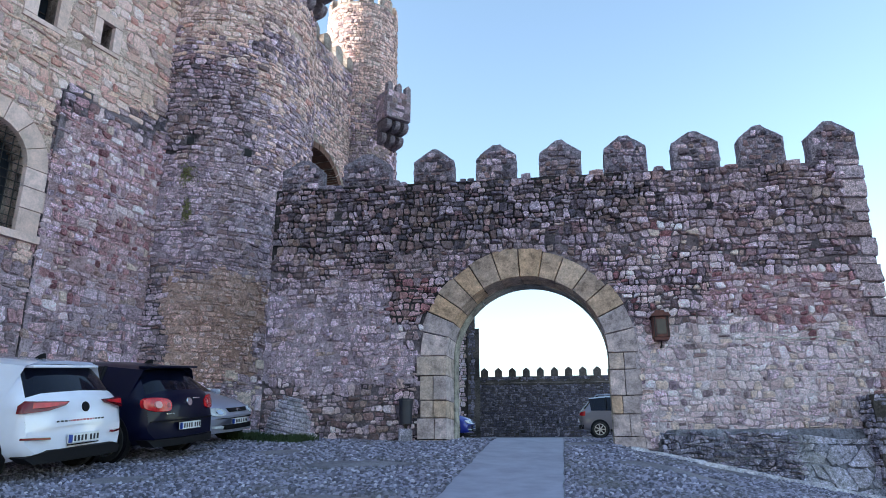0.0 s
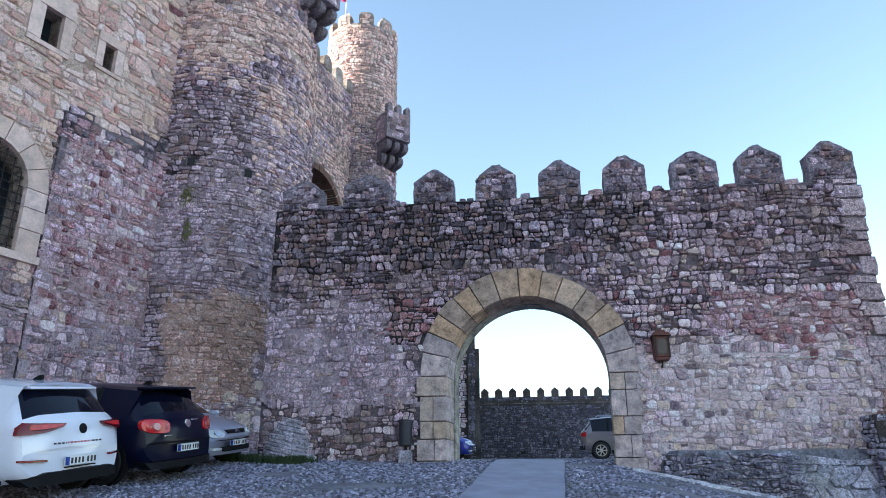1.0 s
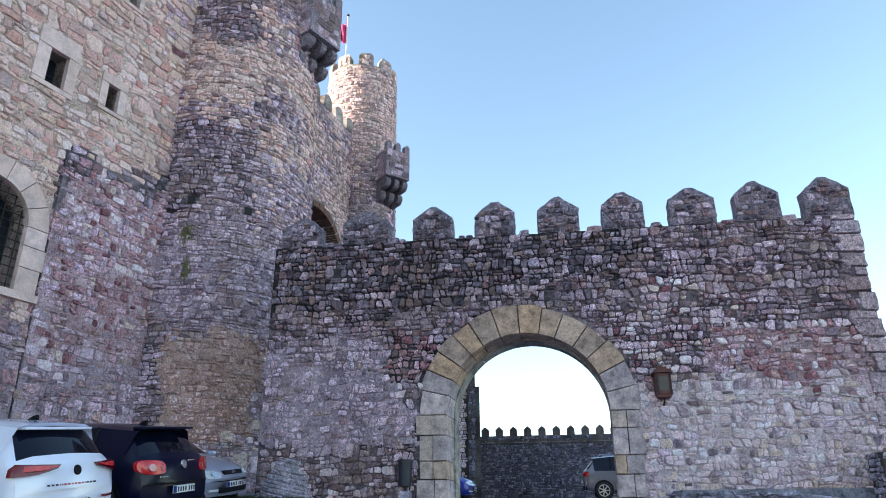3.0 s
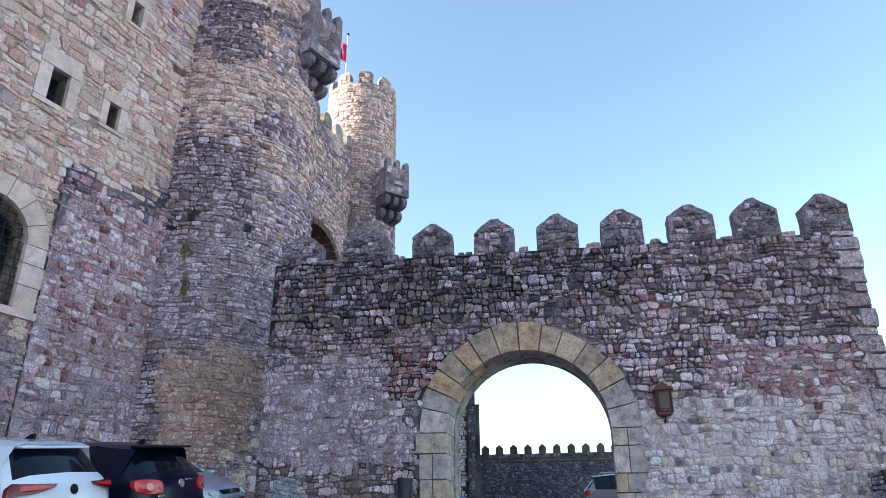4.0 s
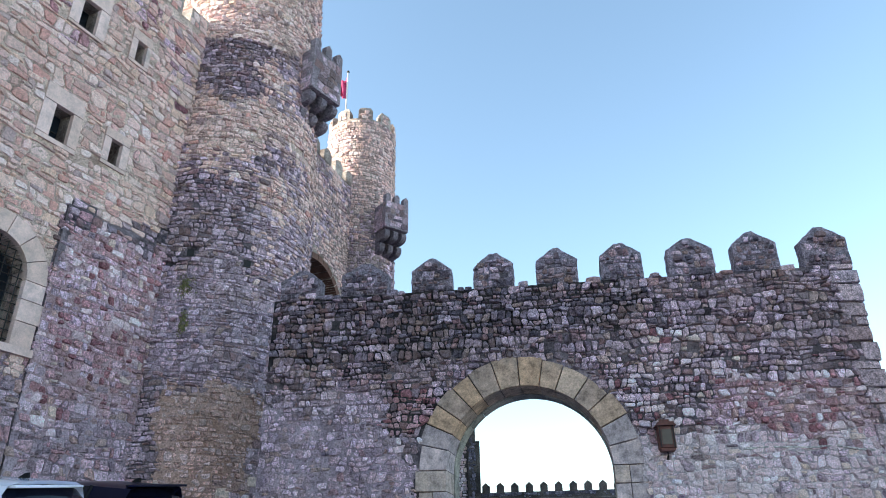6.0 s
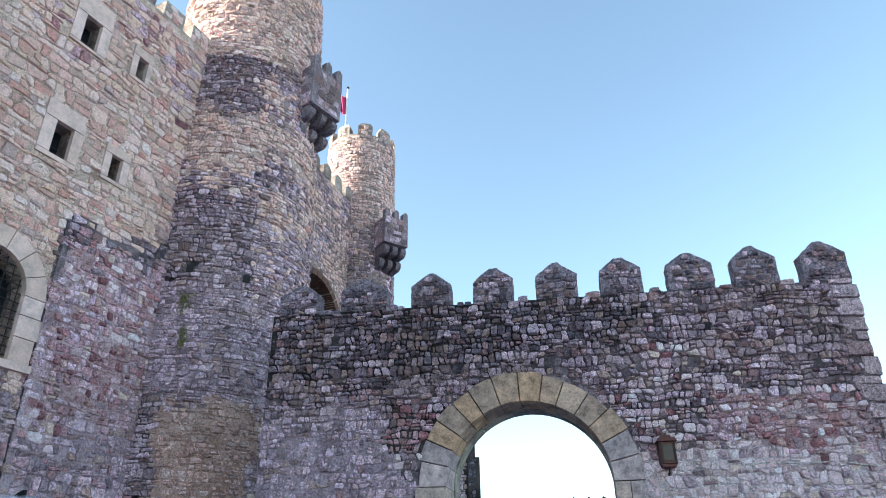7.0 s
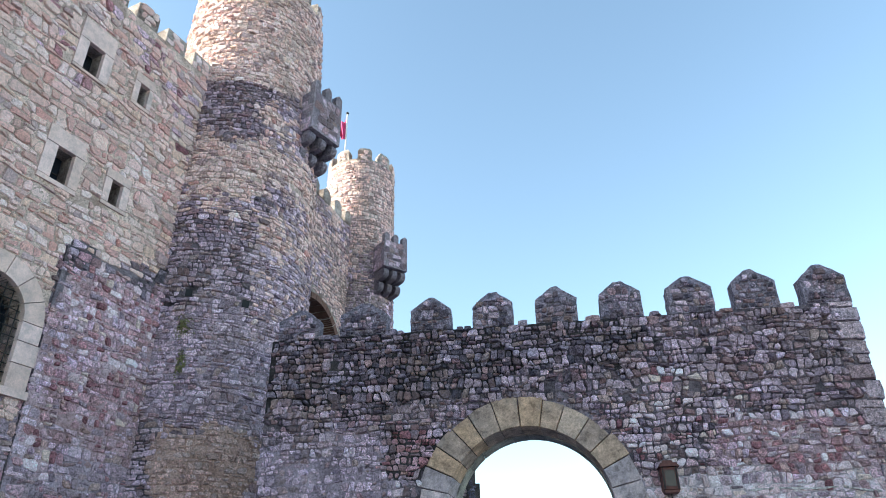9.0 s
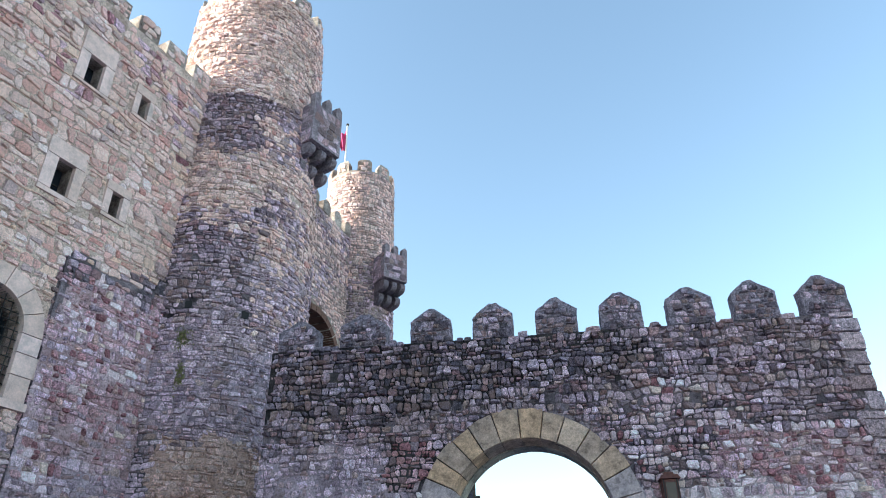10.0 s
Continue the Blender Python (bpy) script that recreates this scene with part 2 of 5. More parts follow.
def extruded_bm(poly, to3d, h0, h1, inset=0.0, edge=0.0):
    """A prism over a polygon in (s, z), from depth h0 to h1, with its front edge eased."""
    bm = bmesh.new()
    cs, cz = np.mean([p[0] for p in poly]), np.mean([p[1] for p in poly])
    levels = [(h0, 0.0), (h1 - edge, 0.0), (h1, inset)] if edge else [(h0, 0.0), (h1, inset)]
    rings = []
    for h, ins in levels:
        rings.append([bm.verts.new(to3d(s + (cs - s) * ins, z + (cz - z) * ins, h)) for s, z in poly])
    n = len(poly)
    for a, b in zip(rings, rings[1:]):
        for k in range(n):
            bm.faces.new((a[k], a[(k + 1) % n], b[(k + 1) % n], b[k]))
    bm.faces.new(rings[0][::-1]), bm.faces.new(rings[-1])
    bmesh.ops.recalc_face_normals(bm, faces=bm.faces)
    return bm


class Flat:
    """An upright plane through p along an azimuth: (s, z, h) to the world, h out of its face."""

    def __init__(self, p, az, out=0.0):
        a = radians(az)
        self.p, self.d = Vector((*p, 0)), Vector((math.sin(a), math.cos(a), 0))
        self.n = Vector((self.d.y, -self.d.x, 0))
        self.p += self.n * out
        self.P, self.D, self.N = (np.array(v) for v in (self.p, self.d, self.n))

    def __call__(self, s, z, h=0.0):
        return self.p + self.d * s + self.n * h + Vector((0, 0, z))

    def many(self, s, z, h):
        return self.P + s[:, None] * self.D + h[:, None] * self.N + z[:, None] * np.array((0, 0, 1.0))


class Round:
    """A tower's face: s runs along its girth at the radius r0, counted from the azimuth az0, clockwise from above turned to face out."""

    def __init__(self, c, radius, r0, az0):
        self.c, self.radius, self.r0, self.az0 = c, radius, r0, radians(az0)

    def __call__(self, s, z, h=0.0):
        a = self.az0 - s / self.r0
        r = self.radius(z) + h
        return Vector((self.c[0] + r * math.sin(a), self.c[1] + r * math.cos(a), z))

    def many(self, s, z, h):
        a = self.az0 - s / self.r0
        r = np.array([self.radius(v) for v in z]) + h
        return np.stack([self.c[0] + r * np.sin(a), self.c[1] + r * np.cos(a), z], 1)


def rubble(to3d, s0, s1, z0, z1, height, width, keep, kind, parent, rng, proud=0.03, joint=0.008, singles=None, wobble=0.45, name="stone", label="", phase=0.0, jitter=0.2):
    """Rubble laid on a face in rough courses: blocks between wavering bed lines, some split. Stones for which singles(s, z) holds, to 300, are objects; the rest are one joined part."""
    beds = [z0]
    while beds[-1] < z1:
        beds.append(beds[-1] + height * rng.choice([0.7, 0.85, 1.0, 1.15, 1.4]) * rng.uniform(0.9, 1.1))

    def bed(i, s):
        return beds[i] + wobble * height * (noise.noise(Vector((s * 1.1 / width * 0.25 + phase, i * 7.3, phase))) + 0.55 * noise.noise(Vector((s / width * 0.8, i * 3.1, phase + 5))))
    cells = []
    for i in range(len(beds) - 1):
        h = beds[i + 1] - beds[i]
        s, lean = s0 - rng.uniform(0, width), 0.0
        while s < s1:
            w = max(width * rng.choice([0.5, 0.65, 0.8, 0.95, 1.15, 1.5]) * rng.uniform(0.85, 1.15), h * 0.75)
            nl = rng.uniform(-1, 1) * jitter * h
            quad = [(s - lean, bed(i, s - lean)), (s + w - nl, bed(i, s + w - nl)), (s + w + nl, bed(i + 1, s + w + nl)), (s + lean, bed(i + 1, s + lean))]
            mix = lambda a, b, q: (a[0] + (b[0] - a[0]) * q, a[1] + (b[1] - a[1]) * q)
            if h > height * 0.9 and rng.random() < 0.24:
                qa, qb = rng.uniform(0.35, 0.65), rng.uniform(0.35, 0.65)
                l, r = mix(quad[0], quad[3], qa), mix(quad[1], quad[2], qb)
                cells.append([quad[0], quad[1], r, l])
                if w > width * 0.8 and rng.random() < 0.5:
                    q = rng.uniform(0.35, 0.65)
                    b, t = mix(l, r, q), mix(quad[3], quad[2], q + rng.uniform(-0.08, 0.08))
                    cells += [[l, b, t, quad[3]], [b, r, quad[2], t]]
                else:
                    cells.append([l, r, quad[2], quad[3]])
            elif w < h * 1.9 or rng.random() < 0.85:
                cells.append(quad)
            else:
                q = rng.uniform(0.3, 0.7)
                b, t = mix(quad[0], quad[1], q), mix(quad[3], quad[2], q + rng.uniform(-0.1, 0.1))
                cells += [[quad[0], b, t, quad[3]], [b, quad[1], quad[2], t]]
            s, lean = s + w, nl
    V, F, M, count, objects = [], [], [], 0, 0
    for quad in cells:
        P = np.array(quad)
        cen = P.mean(0)
        ext = P.max(0) - P.min(0)
        ms, mz = float(cen[0]), float(cen[1])
        if ext.min() < 0.04 or not keep(ms, mz, ext[0] / 2, ext[1] / 2):
            continue
        g = joint * (rng.uniform(0.3, 1.0) if rng.random() < 0.7 else rng.uniform(1.3, 3.4))
        if rng.random() < 0.012:
            continue
        Q = (P - cen) * np.maximum(0.5, 1 - 2 * g / ext)
        pts = []
        for k in range(4):
            a, b, c = Q[k - 1], Q[k], Q[(k + 1) % 4]
            ra, rc = rng.uniform(0.08, 0.42), rng.uniform(0.08, 0.42)
            la, lc = np.linalg.norm(a - b), np.linalg.norm(c - b)
            sc = min(la, lc)
            pts += [b + (a - b) * ra * sc / la, b + (c - b) * rc * sc / lc]
            m = b + (c - b) * rng.uniform(0.45, 0.6)
            pts.append(m * (1 + rng.uniform(-0.2, 0.07)))
        pts = np.array(pts)
        n = len(pts)
        up = (proud(ms, mz) if callable(proud) else proud) * rng.choice((0.35, 0.7, 0.9, 1.0, 1.3, 1.7))
        tip = np.array([rng.uniform(-0.6, 0.6), rng.uniform(-0.6, 0.6)]) * up / (ext / 2)
        inner = pts * (1 - min(0.3, 0.012 / (ext.min() / 2) + 0.04))
        top = up + inner @ tip + np.array([rng.uniform(-0.15, 0.15) * up for _ in range(n)])
        ss = np.concatenate([pts[:, 0], pts[:, 0], inner[:, 0], [0.0]]) + ms
        zz = np.concatenate([pts[:, 1], pts[:, 1], inner[:, 1], [0.0]]) + mz
        W = to3d.many(ss, zz, np.concatenate([np.full(n, -0.03), np.full(n, up * 0.55), top, [up * rng.uniform(0.9, 1.35)]]))
        kd = kind(ms, mz)
        faces = [(q, (q + 1) % n, (q + 1) % n + n, q + n) for q in range(n)] + [(q + n, (q + 1) % n + n, (q + 1) % n + 2 * n, q + 2 * n) for q in range(n)] + [(q + 2 * n, (q + 1) % n + 2 * n, 3 * n) for q in range(n)]
        if singles and objects < 300 and singles(ms, mz):
            mesh_part(name, W, faces, STONES[kd][1], parent)
            objects += 1
        else:
            V.append(W)
            F += [tuple(q + count for q in f) for f in faces]
            M += [KINDS.index(kd)] * len(faces)
            count += 3 * n + 1
    if V:
        tagged(mesh_part("rubble_stones", np.concatenate(V), F, [STONES[k][0] for k in KINDS], parent, label or "rough rubble stones in mortar", M), kind="stuff")


def fbm(s, z, k, scale=1.0):
    """Two octaves of noise on a face."""
    return noise.noise(Vector((s * scale, z * scale, k))) + 0.5 * noise.noise(Vector((s * scale * 2.7, z * scale * 2.7, k + 4)))


def skin(to3d, s0, s1, z0, z1, d, keep, cover, mortar, parent, k):
    """The mortar between the stones: deep joints where cover is low, pointing smeared over the stones where it is high."""
    ss, zs = steps(s0, s1, d), steps(z0, z1, d)
    n = len(ss)
    S, Z = np.meshgrid(np.array(ss), np.array(zs))
    S, Z = S.ravel(), Z.ravel()
    jr = random.Random(k)
    H = np.array([-0.012 + 0.05 * cover(s, z) + (0.006 + 0.03 * cover(s, z)) * (noise.noise(Vector((s * 6, z * 6, k))) + 0.7 * noise.noise(Vector((s * 17, z * 17, k)))) for s, z in zip(S, Z)])
    F, M = [], []
    names = list(MORTARS)
    for j in range(len(zs) - 1):
        for i in range(n - 1):
            s, z = (ss[i] + ss[i + 1]) / 2, (zs[j] + zs[j + 1]) / 2
            if keep(s, z):
                F.append((j * n + i, j * n + i + 1, (j + 1) * n + i + 1, (j + 1) * n + i))
                M.append(names.index(mortar(s, z, jr.uniform(-0.5, 0.5))))
    tagged(mesh_part("pointing", to3d.many(S, Z, np.maximum(H, -0.024)), F, list(MORTARS.values()), parent, "uneven weathered mortar between the stones", M, smooth=True), kind="stuff")


def slab(name, to3d, edges, solid, front, back, material, parent=None, label=""):
    """A wall cut into upright strips: solid(s) gives the heights (low, high) that are filled there."""
    V, F = [], []

    def quad(*pts):
        i = len(V)
        V.extend(pts)
        F.append((i, i + 1, i + 2, i + 3))
    spans = []
    for a, b in zip(edges, edges[1:]):
        spans.append((a, b, solid((a + b) / 2)))
    for i, (a, b, s) in enumerate(spans):
        for lo, hi in s:
            quad(to3d(a, lo, front), to3d(b, lo, front), to3d(b, hi, front), to3d(a, hi, front))
            quad(to3d(b, lo, back), to3d(a, lo, back), to3d(a, hi, back), to3d(b, hi, back))
            quad(to3d(a, hi, front), to3d(b, hi, front), to3d(b, hi, back), to3d(a, hi, back))
            quad(to3d(a, lo, back), to3d(b, lo, back), to3d(b, lo, front), to3d(a, lo, front))
            for x, j in ((a, i - 1), (b, i + 1)):
                other = spans[j][2] if 0 <= j < len(spans) else []
                free = [(lo, hi)]
                for l2, h2 in other:
                    free = [q for l, h in free for q in ((l, min(h, l2)), (max(l, h2), h)) if q[1] - q[0] > 1e-4]
                for l, h in free:
                    f = (to3d(x, l, front), to3d(x, l, back), to3d(x, h, back), to3d(x, h, front))
                    quad(*(f if j < i else f[::-1]))
    ob = mesh_part(name, V, F, material, parent, label)
    return ob


def steps(a, b, d):
    n = max(1, round((b - a) / d))
    return [a + (b - a) * i / n for i in range(n + 1)]


# ---- ground ----
def smooth01(v):
    v = min(1.0, max(0.0, v))
    return v * v * (3 - 2 * v)


def ground_z(x, y):
    bend = 14.3 + 2.7 * smooth01((-1.0 - x) / 2.5)
    z = 0.128 * y
    over = y - bend
    if over > -1.0:
        z -= (0.128 - 0.034) * (over + 1) ** 2 / 4 if over < 1 else (0.128 - 0.034) * over
    if y < -12:
        z = 0.128 * -12 + (y + 12) * 0.02
    if x > 2.9:
        z -= 0.185 * min((x - 2.9) ** 2 / 0.8 if x < 3.3 else x - 3.1, 12) * (1 - smooth01((y - 14.0) / 1.5))
    return z


GROUND = Nodes("courtyard_earth")
_f = GROUND.noise(1.2, 6.0, 0.65)
_g = GROUND.noise(18.0, 6.0, 0.7)
_c = GROUND.ramp(_f, [(0.3, (0.15, 0.145, 0.175)), (0.7, (0.32, 0.305, 0.35))])
_c = GROUND.mix(0.8, _c, GROUND.ramp(_g, [(0.3, (0.5, 0.5, 0.5)), (0.7, (1.3, 1.3, 1.3))]), "MULTIPLY")
GROUND.bump(_g, 1.0, 0.03)
GROUND = GROUND.done(_c, 0.9, spec=0.3)


def ground_axis(lo, hi, fine_lo, fine_hi, d):
    out = steps(fine_lo, fine_hi, d)
    v, g = fine_hi, d
    while v < hi:
        g *= 1.35
        v += g
        out.append(min(v, hi))
    v, g = fine_lo, d
    while v > lo:
        g *= 1.35
        v -= g
        out.insert(0, max(v, lo))
    return out


gx, gy = ground_axis(-900, 900, -11, 11, 0.35), ground_axis(-400, 2500, 2, 30, 0.35)
gv = [(x, y, ground_z(x, y) + 0.02 * noise.noise(Vector((x * 1.3, y * 1.3, 0)))) for y in gy for x in gx]
gf = [(j * len(gx) + i, j * len(gx) + i + 1, (j + 1) * len(gx) + i + 1, (j + 1) * len(gx) + i) for j in range(len(gy) - 1) for i in range(len(gx) - 1)]
tagged(mesh_part("ground", gv, gf, GROUND, smooth=True), "sloping courtyard ground of grey earth and gravel", "ground", kind="structure")

# ---- gate wall ----
GATE = Flat((-0.459, 14.11), 98)
GC, GZ, RIN, ROUT = 2.13, 3.445, 1.585, 2.16
S0, S1, TOP = -3.3, 8.9, 7.235
MERLONS = [(-2.71, 0.46, 7.90), (-1.24, 0.52, 7.96), (0.27, 0.45, 7.96), (1.62, 0.44, 7.98), (2.99, 0.44, 8.0), (4.35, 0.44, 8.03), (5.78, 0.46, 8.03), (7.10, 0.44, 8.07), (8.47, 0.45, 8.07)]
rng = random.Random(4)


def gate_ground(s):
    p = GATE(s, 0)
    return ground_z(p.x, p.y)


def gate_solid(s):
    base = gate_ground(s) - 0.4
    q = abs(s - GC)
    if q < RIN + 0.05:
        return [(GZ + math.sqrt((RIN + 0.05) ** 2 - q * q), TOP)]
    return [(base, TOP)]


gate_wall = empty("wall_gate", label="crenellated rubble stone gate wall with a round arch", category="wall", kind="structure")
ed = steps(S0, GC - RIN - 0.05, 0.3) + steps(GC - RIN - 0.05, GC + RIN + 0.05, 0.05)[1:] + steps(GC + RIN + 0.05, S1, 0.3)[1:]


def PASSAGE(s, z, h=0.0):
    """The gate's passage: it runs back at a slant."""
    return GATE(s + (0.10 * -h if h < 0 else 0.0), z, h)


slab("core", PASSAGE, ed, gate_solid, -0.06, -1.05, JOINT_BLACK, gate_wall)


def gate_keep(s, z, hw, hh):
    if z < gate_ground(s) - 0.1 or s - hw * 0.6 < S0 or s + hw > S1 - 0.22 or z + hh * 0.3 > TOP:
        return False
    if z < GZ:
        return abs(s - GC) > ROUT + hw * 0.2
    return math.hypot(s - GC, z - GZ) > ROUT + 0.25 * max(hw * abs(s - GC), hh * (z - GZ)) / max(0.1, math.hypot(s - GC, z - GZ))


KR = random.Random(2)


def gate_zone(s, z, f):
    """Which weathering the gate wall has at a place: f is a ragged offset."""
    if s < GC:
        if z > 5.6 + 0.35 * f + 0.25 * max(0.0, s + 0.3):
            return "black"
        if -0.75 < s + 0.3 * f and 4.0 < z + 0.4 * f < 5.1:
            return "red"
        if z > 5.15 + 0.5 * f or s > -0.35 + 0.4 * f and z > 4.3:
            return "dark"
        if z > 2.85 + 0.25 * f and s < 0.0 + 0.6 * f:
            return "smeared"
        return "foot"
    if z > 6.3 + 0.5 * f - 0.25 * (s - 3):
        return "black" if s < 4.6 + f else "dark"
    if s < 3.7:
        return "dark"
    if z > 5.2 + 0.6 * f:
        return "mixed" if f > -0.1 and s > 4.6 else "dark"
    if z > 3.95 + 0.3 * f:
        return "ruddy" if 5.6 < s + 0.6 * f < 8.3 and z < 5.0 else "mixed"
    return "pointed"


GATE_KINDS = dict(black=("black", "dark", "black", "dark", "dark"), dark=("dark", "grey", "grey", "dark", "grey"), red=("red", "red", "dark", "pink"), smeared=("lav", "lav", "grey"), foot=("dark", "grey", "dark", "pale"),
                  ruddy=("pink", "pink", "red", "pale", "grey"), mixed=("pale", "grey", "grey", "dark", "red", "pale", "pale"), pointed=("pale", "pale", "pale", "pale", "grey"))
GATE_COVER = dict(black=0.1, dark=0.16, red=0.22, smeared=0.5, foot=0.22, ruddy=0.36, mixed=0.25, pointed=0.34)
GATE_MORTARS = dict(black="black", dark="grey", red="black", smeared="lav", foot="grey", ruddy="pink", mixed="grey", pointed="pale")


def gate_kind(s, z):
    return KR.choice(GATE_KINDS[gate_zone(s, z, 1.3 * fbm(s, z, 3.0, 0.9) + KR.uniform(-0.4, 0.4))])


def gate_cover(s, z):
    f = 1.3 * fbm(s, z, 3.0, 0.9)
    c = GATE_COVER[gate_zone(s, z, f)]
    return max(0.0, min(1.1, c * (1 + 0.8 * fbm(s, z, 8.0, 1.6)) + 0.12 * fbm(s, z, 6.0, 2.0)))


def gate_mortar(s, z, r):
    return GATE_MORTARS[gate_zone(s, z, 1.3 * fbm(s, z, 3.0, 0.9) + 0.4 * r)]


rubble(GATE, S0, S1, 0.9, TOP, 0.136, 0.152, gate_keep, gate_kind, gate_wall, rng, joint=0.0095, wobble=0.65, jitter=0.25, proud=lambda s, z: (0.034 if z < 4.1 and s > 3.9 else 0.036 if z < 4.9 and s < 0 else 0.05), singles=lambda s, z: s > 4.3 and z < 4.2)
skin(GATE, S0, S1 - 0.1, 0.9, TOP - 0.02, 0.05, lambda s, z: (abs(s - GC) > ROUT - 0.12 if z < GZ else math.hypot(s - GC, z - GZ) > ROUT - 0.12), gate_cover, gate_mortar, gate_wall, 61)


def gable(s0, s1, z0, shoulder, peak, front, back, parent):
    """A battlement block with a hipped stone cap."""
    bm = bmesh.new()
    j = lambda a: a + rng.uniform(-0.02, 0.02)
    lo = [bm.verts.new(GATE(s, z0, h)) for s, h in ((s0, front), (s1, front), (s1, back), (s0, back))]
    up = [bm.verts.new(GATE(j(s), j(shoulder), h)) for s, h in ((s0, front), (s1, front), (s1, back), (s0, back))]
    m, w, mid = (s0 + s1) / 2, (s1 - s0) * 0.09, (front + back) / 2
    top = [bm.verts.new(GATE(j(m + d), j(peak), mid + q)) for d, q in ((-w, 0.05), (w, 0.05), (w, -0.05), (-w, -0.05))]
    for A, B in ((lo, up), (up, top)):
        for k in range(4):
            bm.faces.new((A[k], A[(k + 1) % 4], B[(k + 1) % 4], B[k]))
    bm.faces.new(lo[::-1]), bm.faces.new(top)
    bmesh.ops.recalc_face_normals(bm, faces=bm.faces)
    bmesh.ops.subdivide_edges(bm, edges=bm.edges[:], cuts=3, use_grid_fill=True)
    for v in bm.verts:
        if v.co.z > z0 + 0.05:
            v.co += 0.022 * Vector(noise.noise_vector(v.co * 9.0))
    return part("merlon", bm, CAP_STONE, parent)


for m, hw, peak in MERLONS:
    mer = gable(m - hw, m + hw, TOP - 0.01, peak - 0.24, peak + 0.09, 0.0, -0.32, gate_wall)
    rubble(GATE, m - hw, m + hw, TOP, peak + 0.1, 0.115, 0.15, lambda s, z, a, b: abs(s - m) + a * 0.6 < hw and z - b > TOP - 0.09 and z + b < peak + 0.03 - 0.3 * abs(s - m) / hw,
           lambda s, z: KR.choice(("black", "dark") if m < 4 else ("dark", "dark", "black")), gate_wall, rng, proud=0.035, joint=0.011, phase=m)


# rough coping stones between the battlements
s = S0
while s < S1 - 0.3:
    w, h = rng.uniform(0.14, 0.34), rng.choice((0.015, 0.03, 0.045, 0.06, 0.08))
    if all(abs(s + w / 2 - m) > hw + w * 0.3 for m, hw, _ in MERLONS):
        poly = [(s, TOP - 0.06), (s + w - 0.015, TOP - 0.06), (s + w - 0.02, TOP + h * rng.uniform(0.6, 1)), (s + w * 0.5, TOP + h), (s + 0.015, TOP + h * rng.uniform(0.5, 0.9))]
        part("coping_stone", extruded_bm(poly, GATE, -0.4, 0.03, 0.06, 0.03), STONES["black" if s < 3 else "dark"][1], gate_wall)
    s += w


# voussoirs and jambs
def arch_stone(poly, mat, h1=0.03, depth=-0.62, label=""):
    part("voussoir" if not label else "jamb_stone", extruded_bm(poly, PASSAGE, depth, h1 + rng.uniform(0.0, 0.03), rng.uniform(0.02, 0.05), 0.025), mat, gate_wall)


cuts = [0.0]
while cuts[-1] < 180:
    cuts.append(cuts[-1] + rng.uniform(10.5, 14.5))
cuts = [c * 180 / cuts[-1] for c in cuts]
for a0, a1 in zip(cuts, cuts[1:]):
    a0, a1 = radians(a0 + 0.22), radians(a1 - 0.22)
    ro = ROUT + rng.uniform(-0.05, 0.06)
    poly = [(GC + r * math.cos(a0 + (a1 - a0) * k), GZ + r * math.sin(a0 + (a1 - a0) * k)) for r, ks in ((RIN, (0, 0.33, 0.67, 1)), (ro, (1, 0.67, 0.33, 0))) for k in ks]
    arch_stone(poly, ASHLAR if radians(25) < a0 < radians(150) else ASHLAR_GREY)
for side in (-1, 1):
    z = GZ
    while z > 1.6:
        h = rng.uniform(0.33, 0.52)
        lo = max(z - h, 1.45)
        w = ROUT + rng.uniform(-0.06, 0.05)
        sp = [RIN, w] if rng.random() < 0.4 else [RIN, RIN + (w - RIN) * rng.uniform(0.35, 0.65), w]
        for q0, q1 in zip(sp, sp[1:]):
            poly = [(GC + side * q, zz) for q, zz in ((q0 + 0.004, lo + 0.006), (q1 - 0.004, lo + 0.006), (q1 - 0.004, z - 0.006), (q0 + 0.004, z - 0.006))]
            arch_stone(poly if side > 0 else poly[::-1], ASHLAR_GREY if rng.random() < 0.88 else ASHLAR, label="j")
        z = lo
        if lo <= 1.45:
            break
# the lining behind the face, a touch narrower
RL = RIN - 0.02
for k in range(14):
    a0, a1 = math.pi * k / 14 + 0.002, math.pi * (k + 1) / 14 - 0.002
    poly = [(GC + r * math.cos(a0 + (a1 - a0) * q), GZ + r * math.sin(a0 + (a1 - a0) * q)) for r, qs in ((RL, (0, 0.25, 0.5, 0.75, 1)), (RIN + 0.12, (1, 0.5, 0))) for q in qs]
    part("lining_stone", extruded_bm(poly, PASSAGE, -1.04, -0.625), LINING, gate_wall)
for side in (-1, 1):
    for z0, z1 in ((1.4, 2.1), (2.1, 2.75), (2.75, GZ)):
        poly = [(GC + side * RL, z0), (GC + side * (RIN + 0.06), z0), (GC + side * (RIN + 0.06), z1 - 0.006), (GC + side * RL, z1 - 0.006)]
        part("lining_stone", extruded_bm(poly, PASSAGE, -1.04, -0.625), LINING, gate_wall)

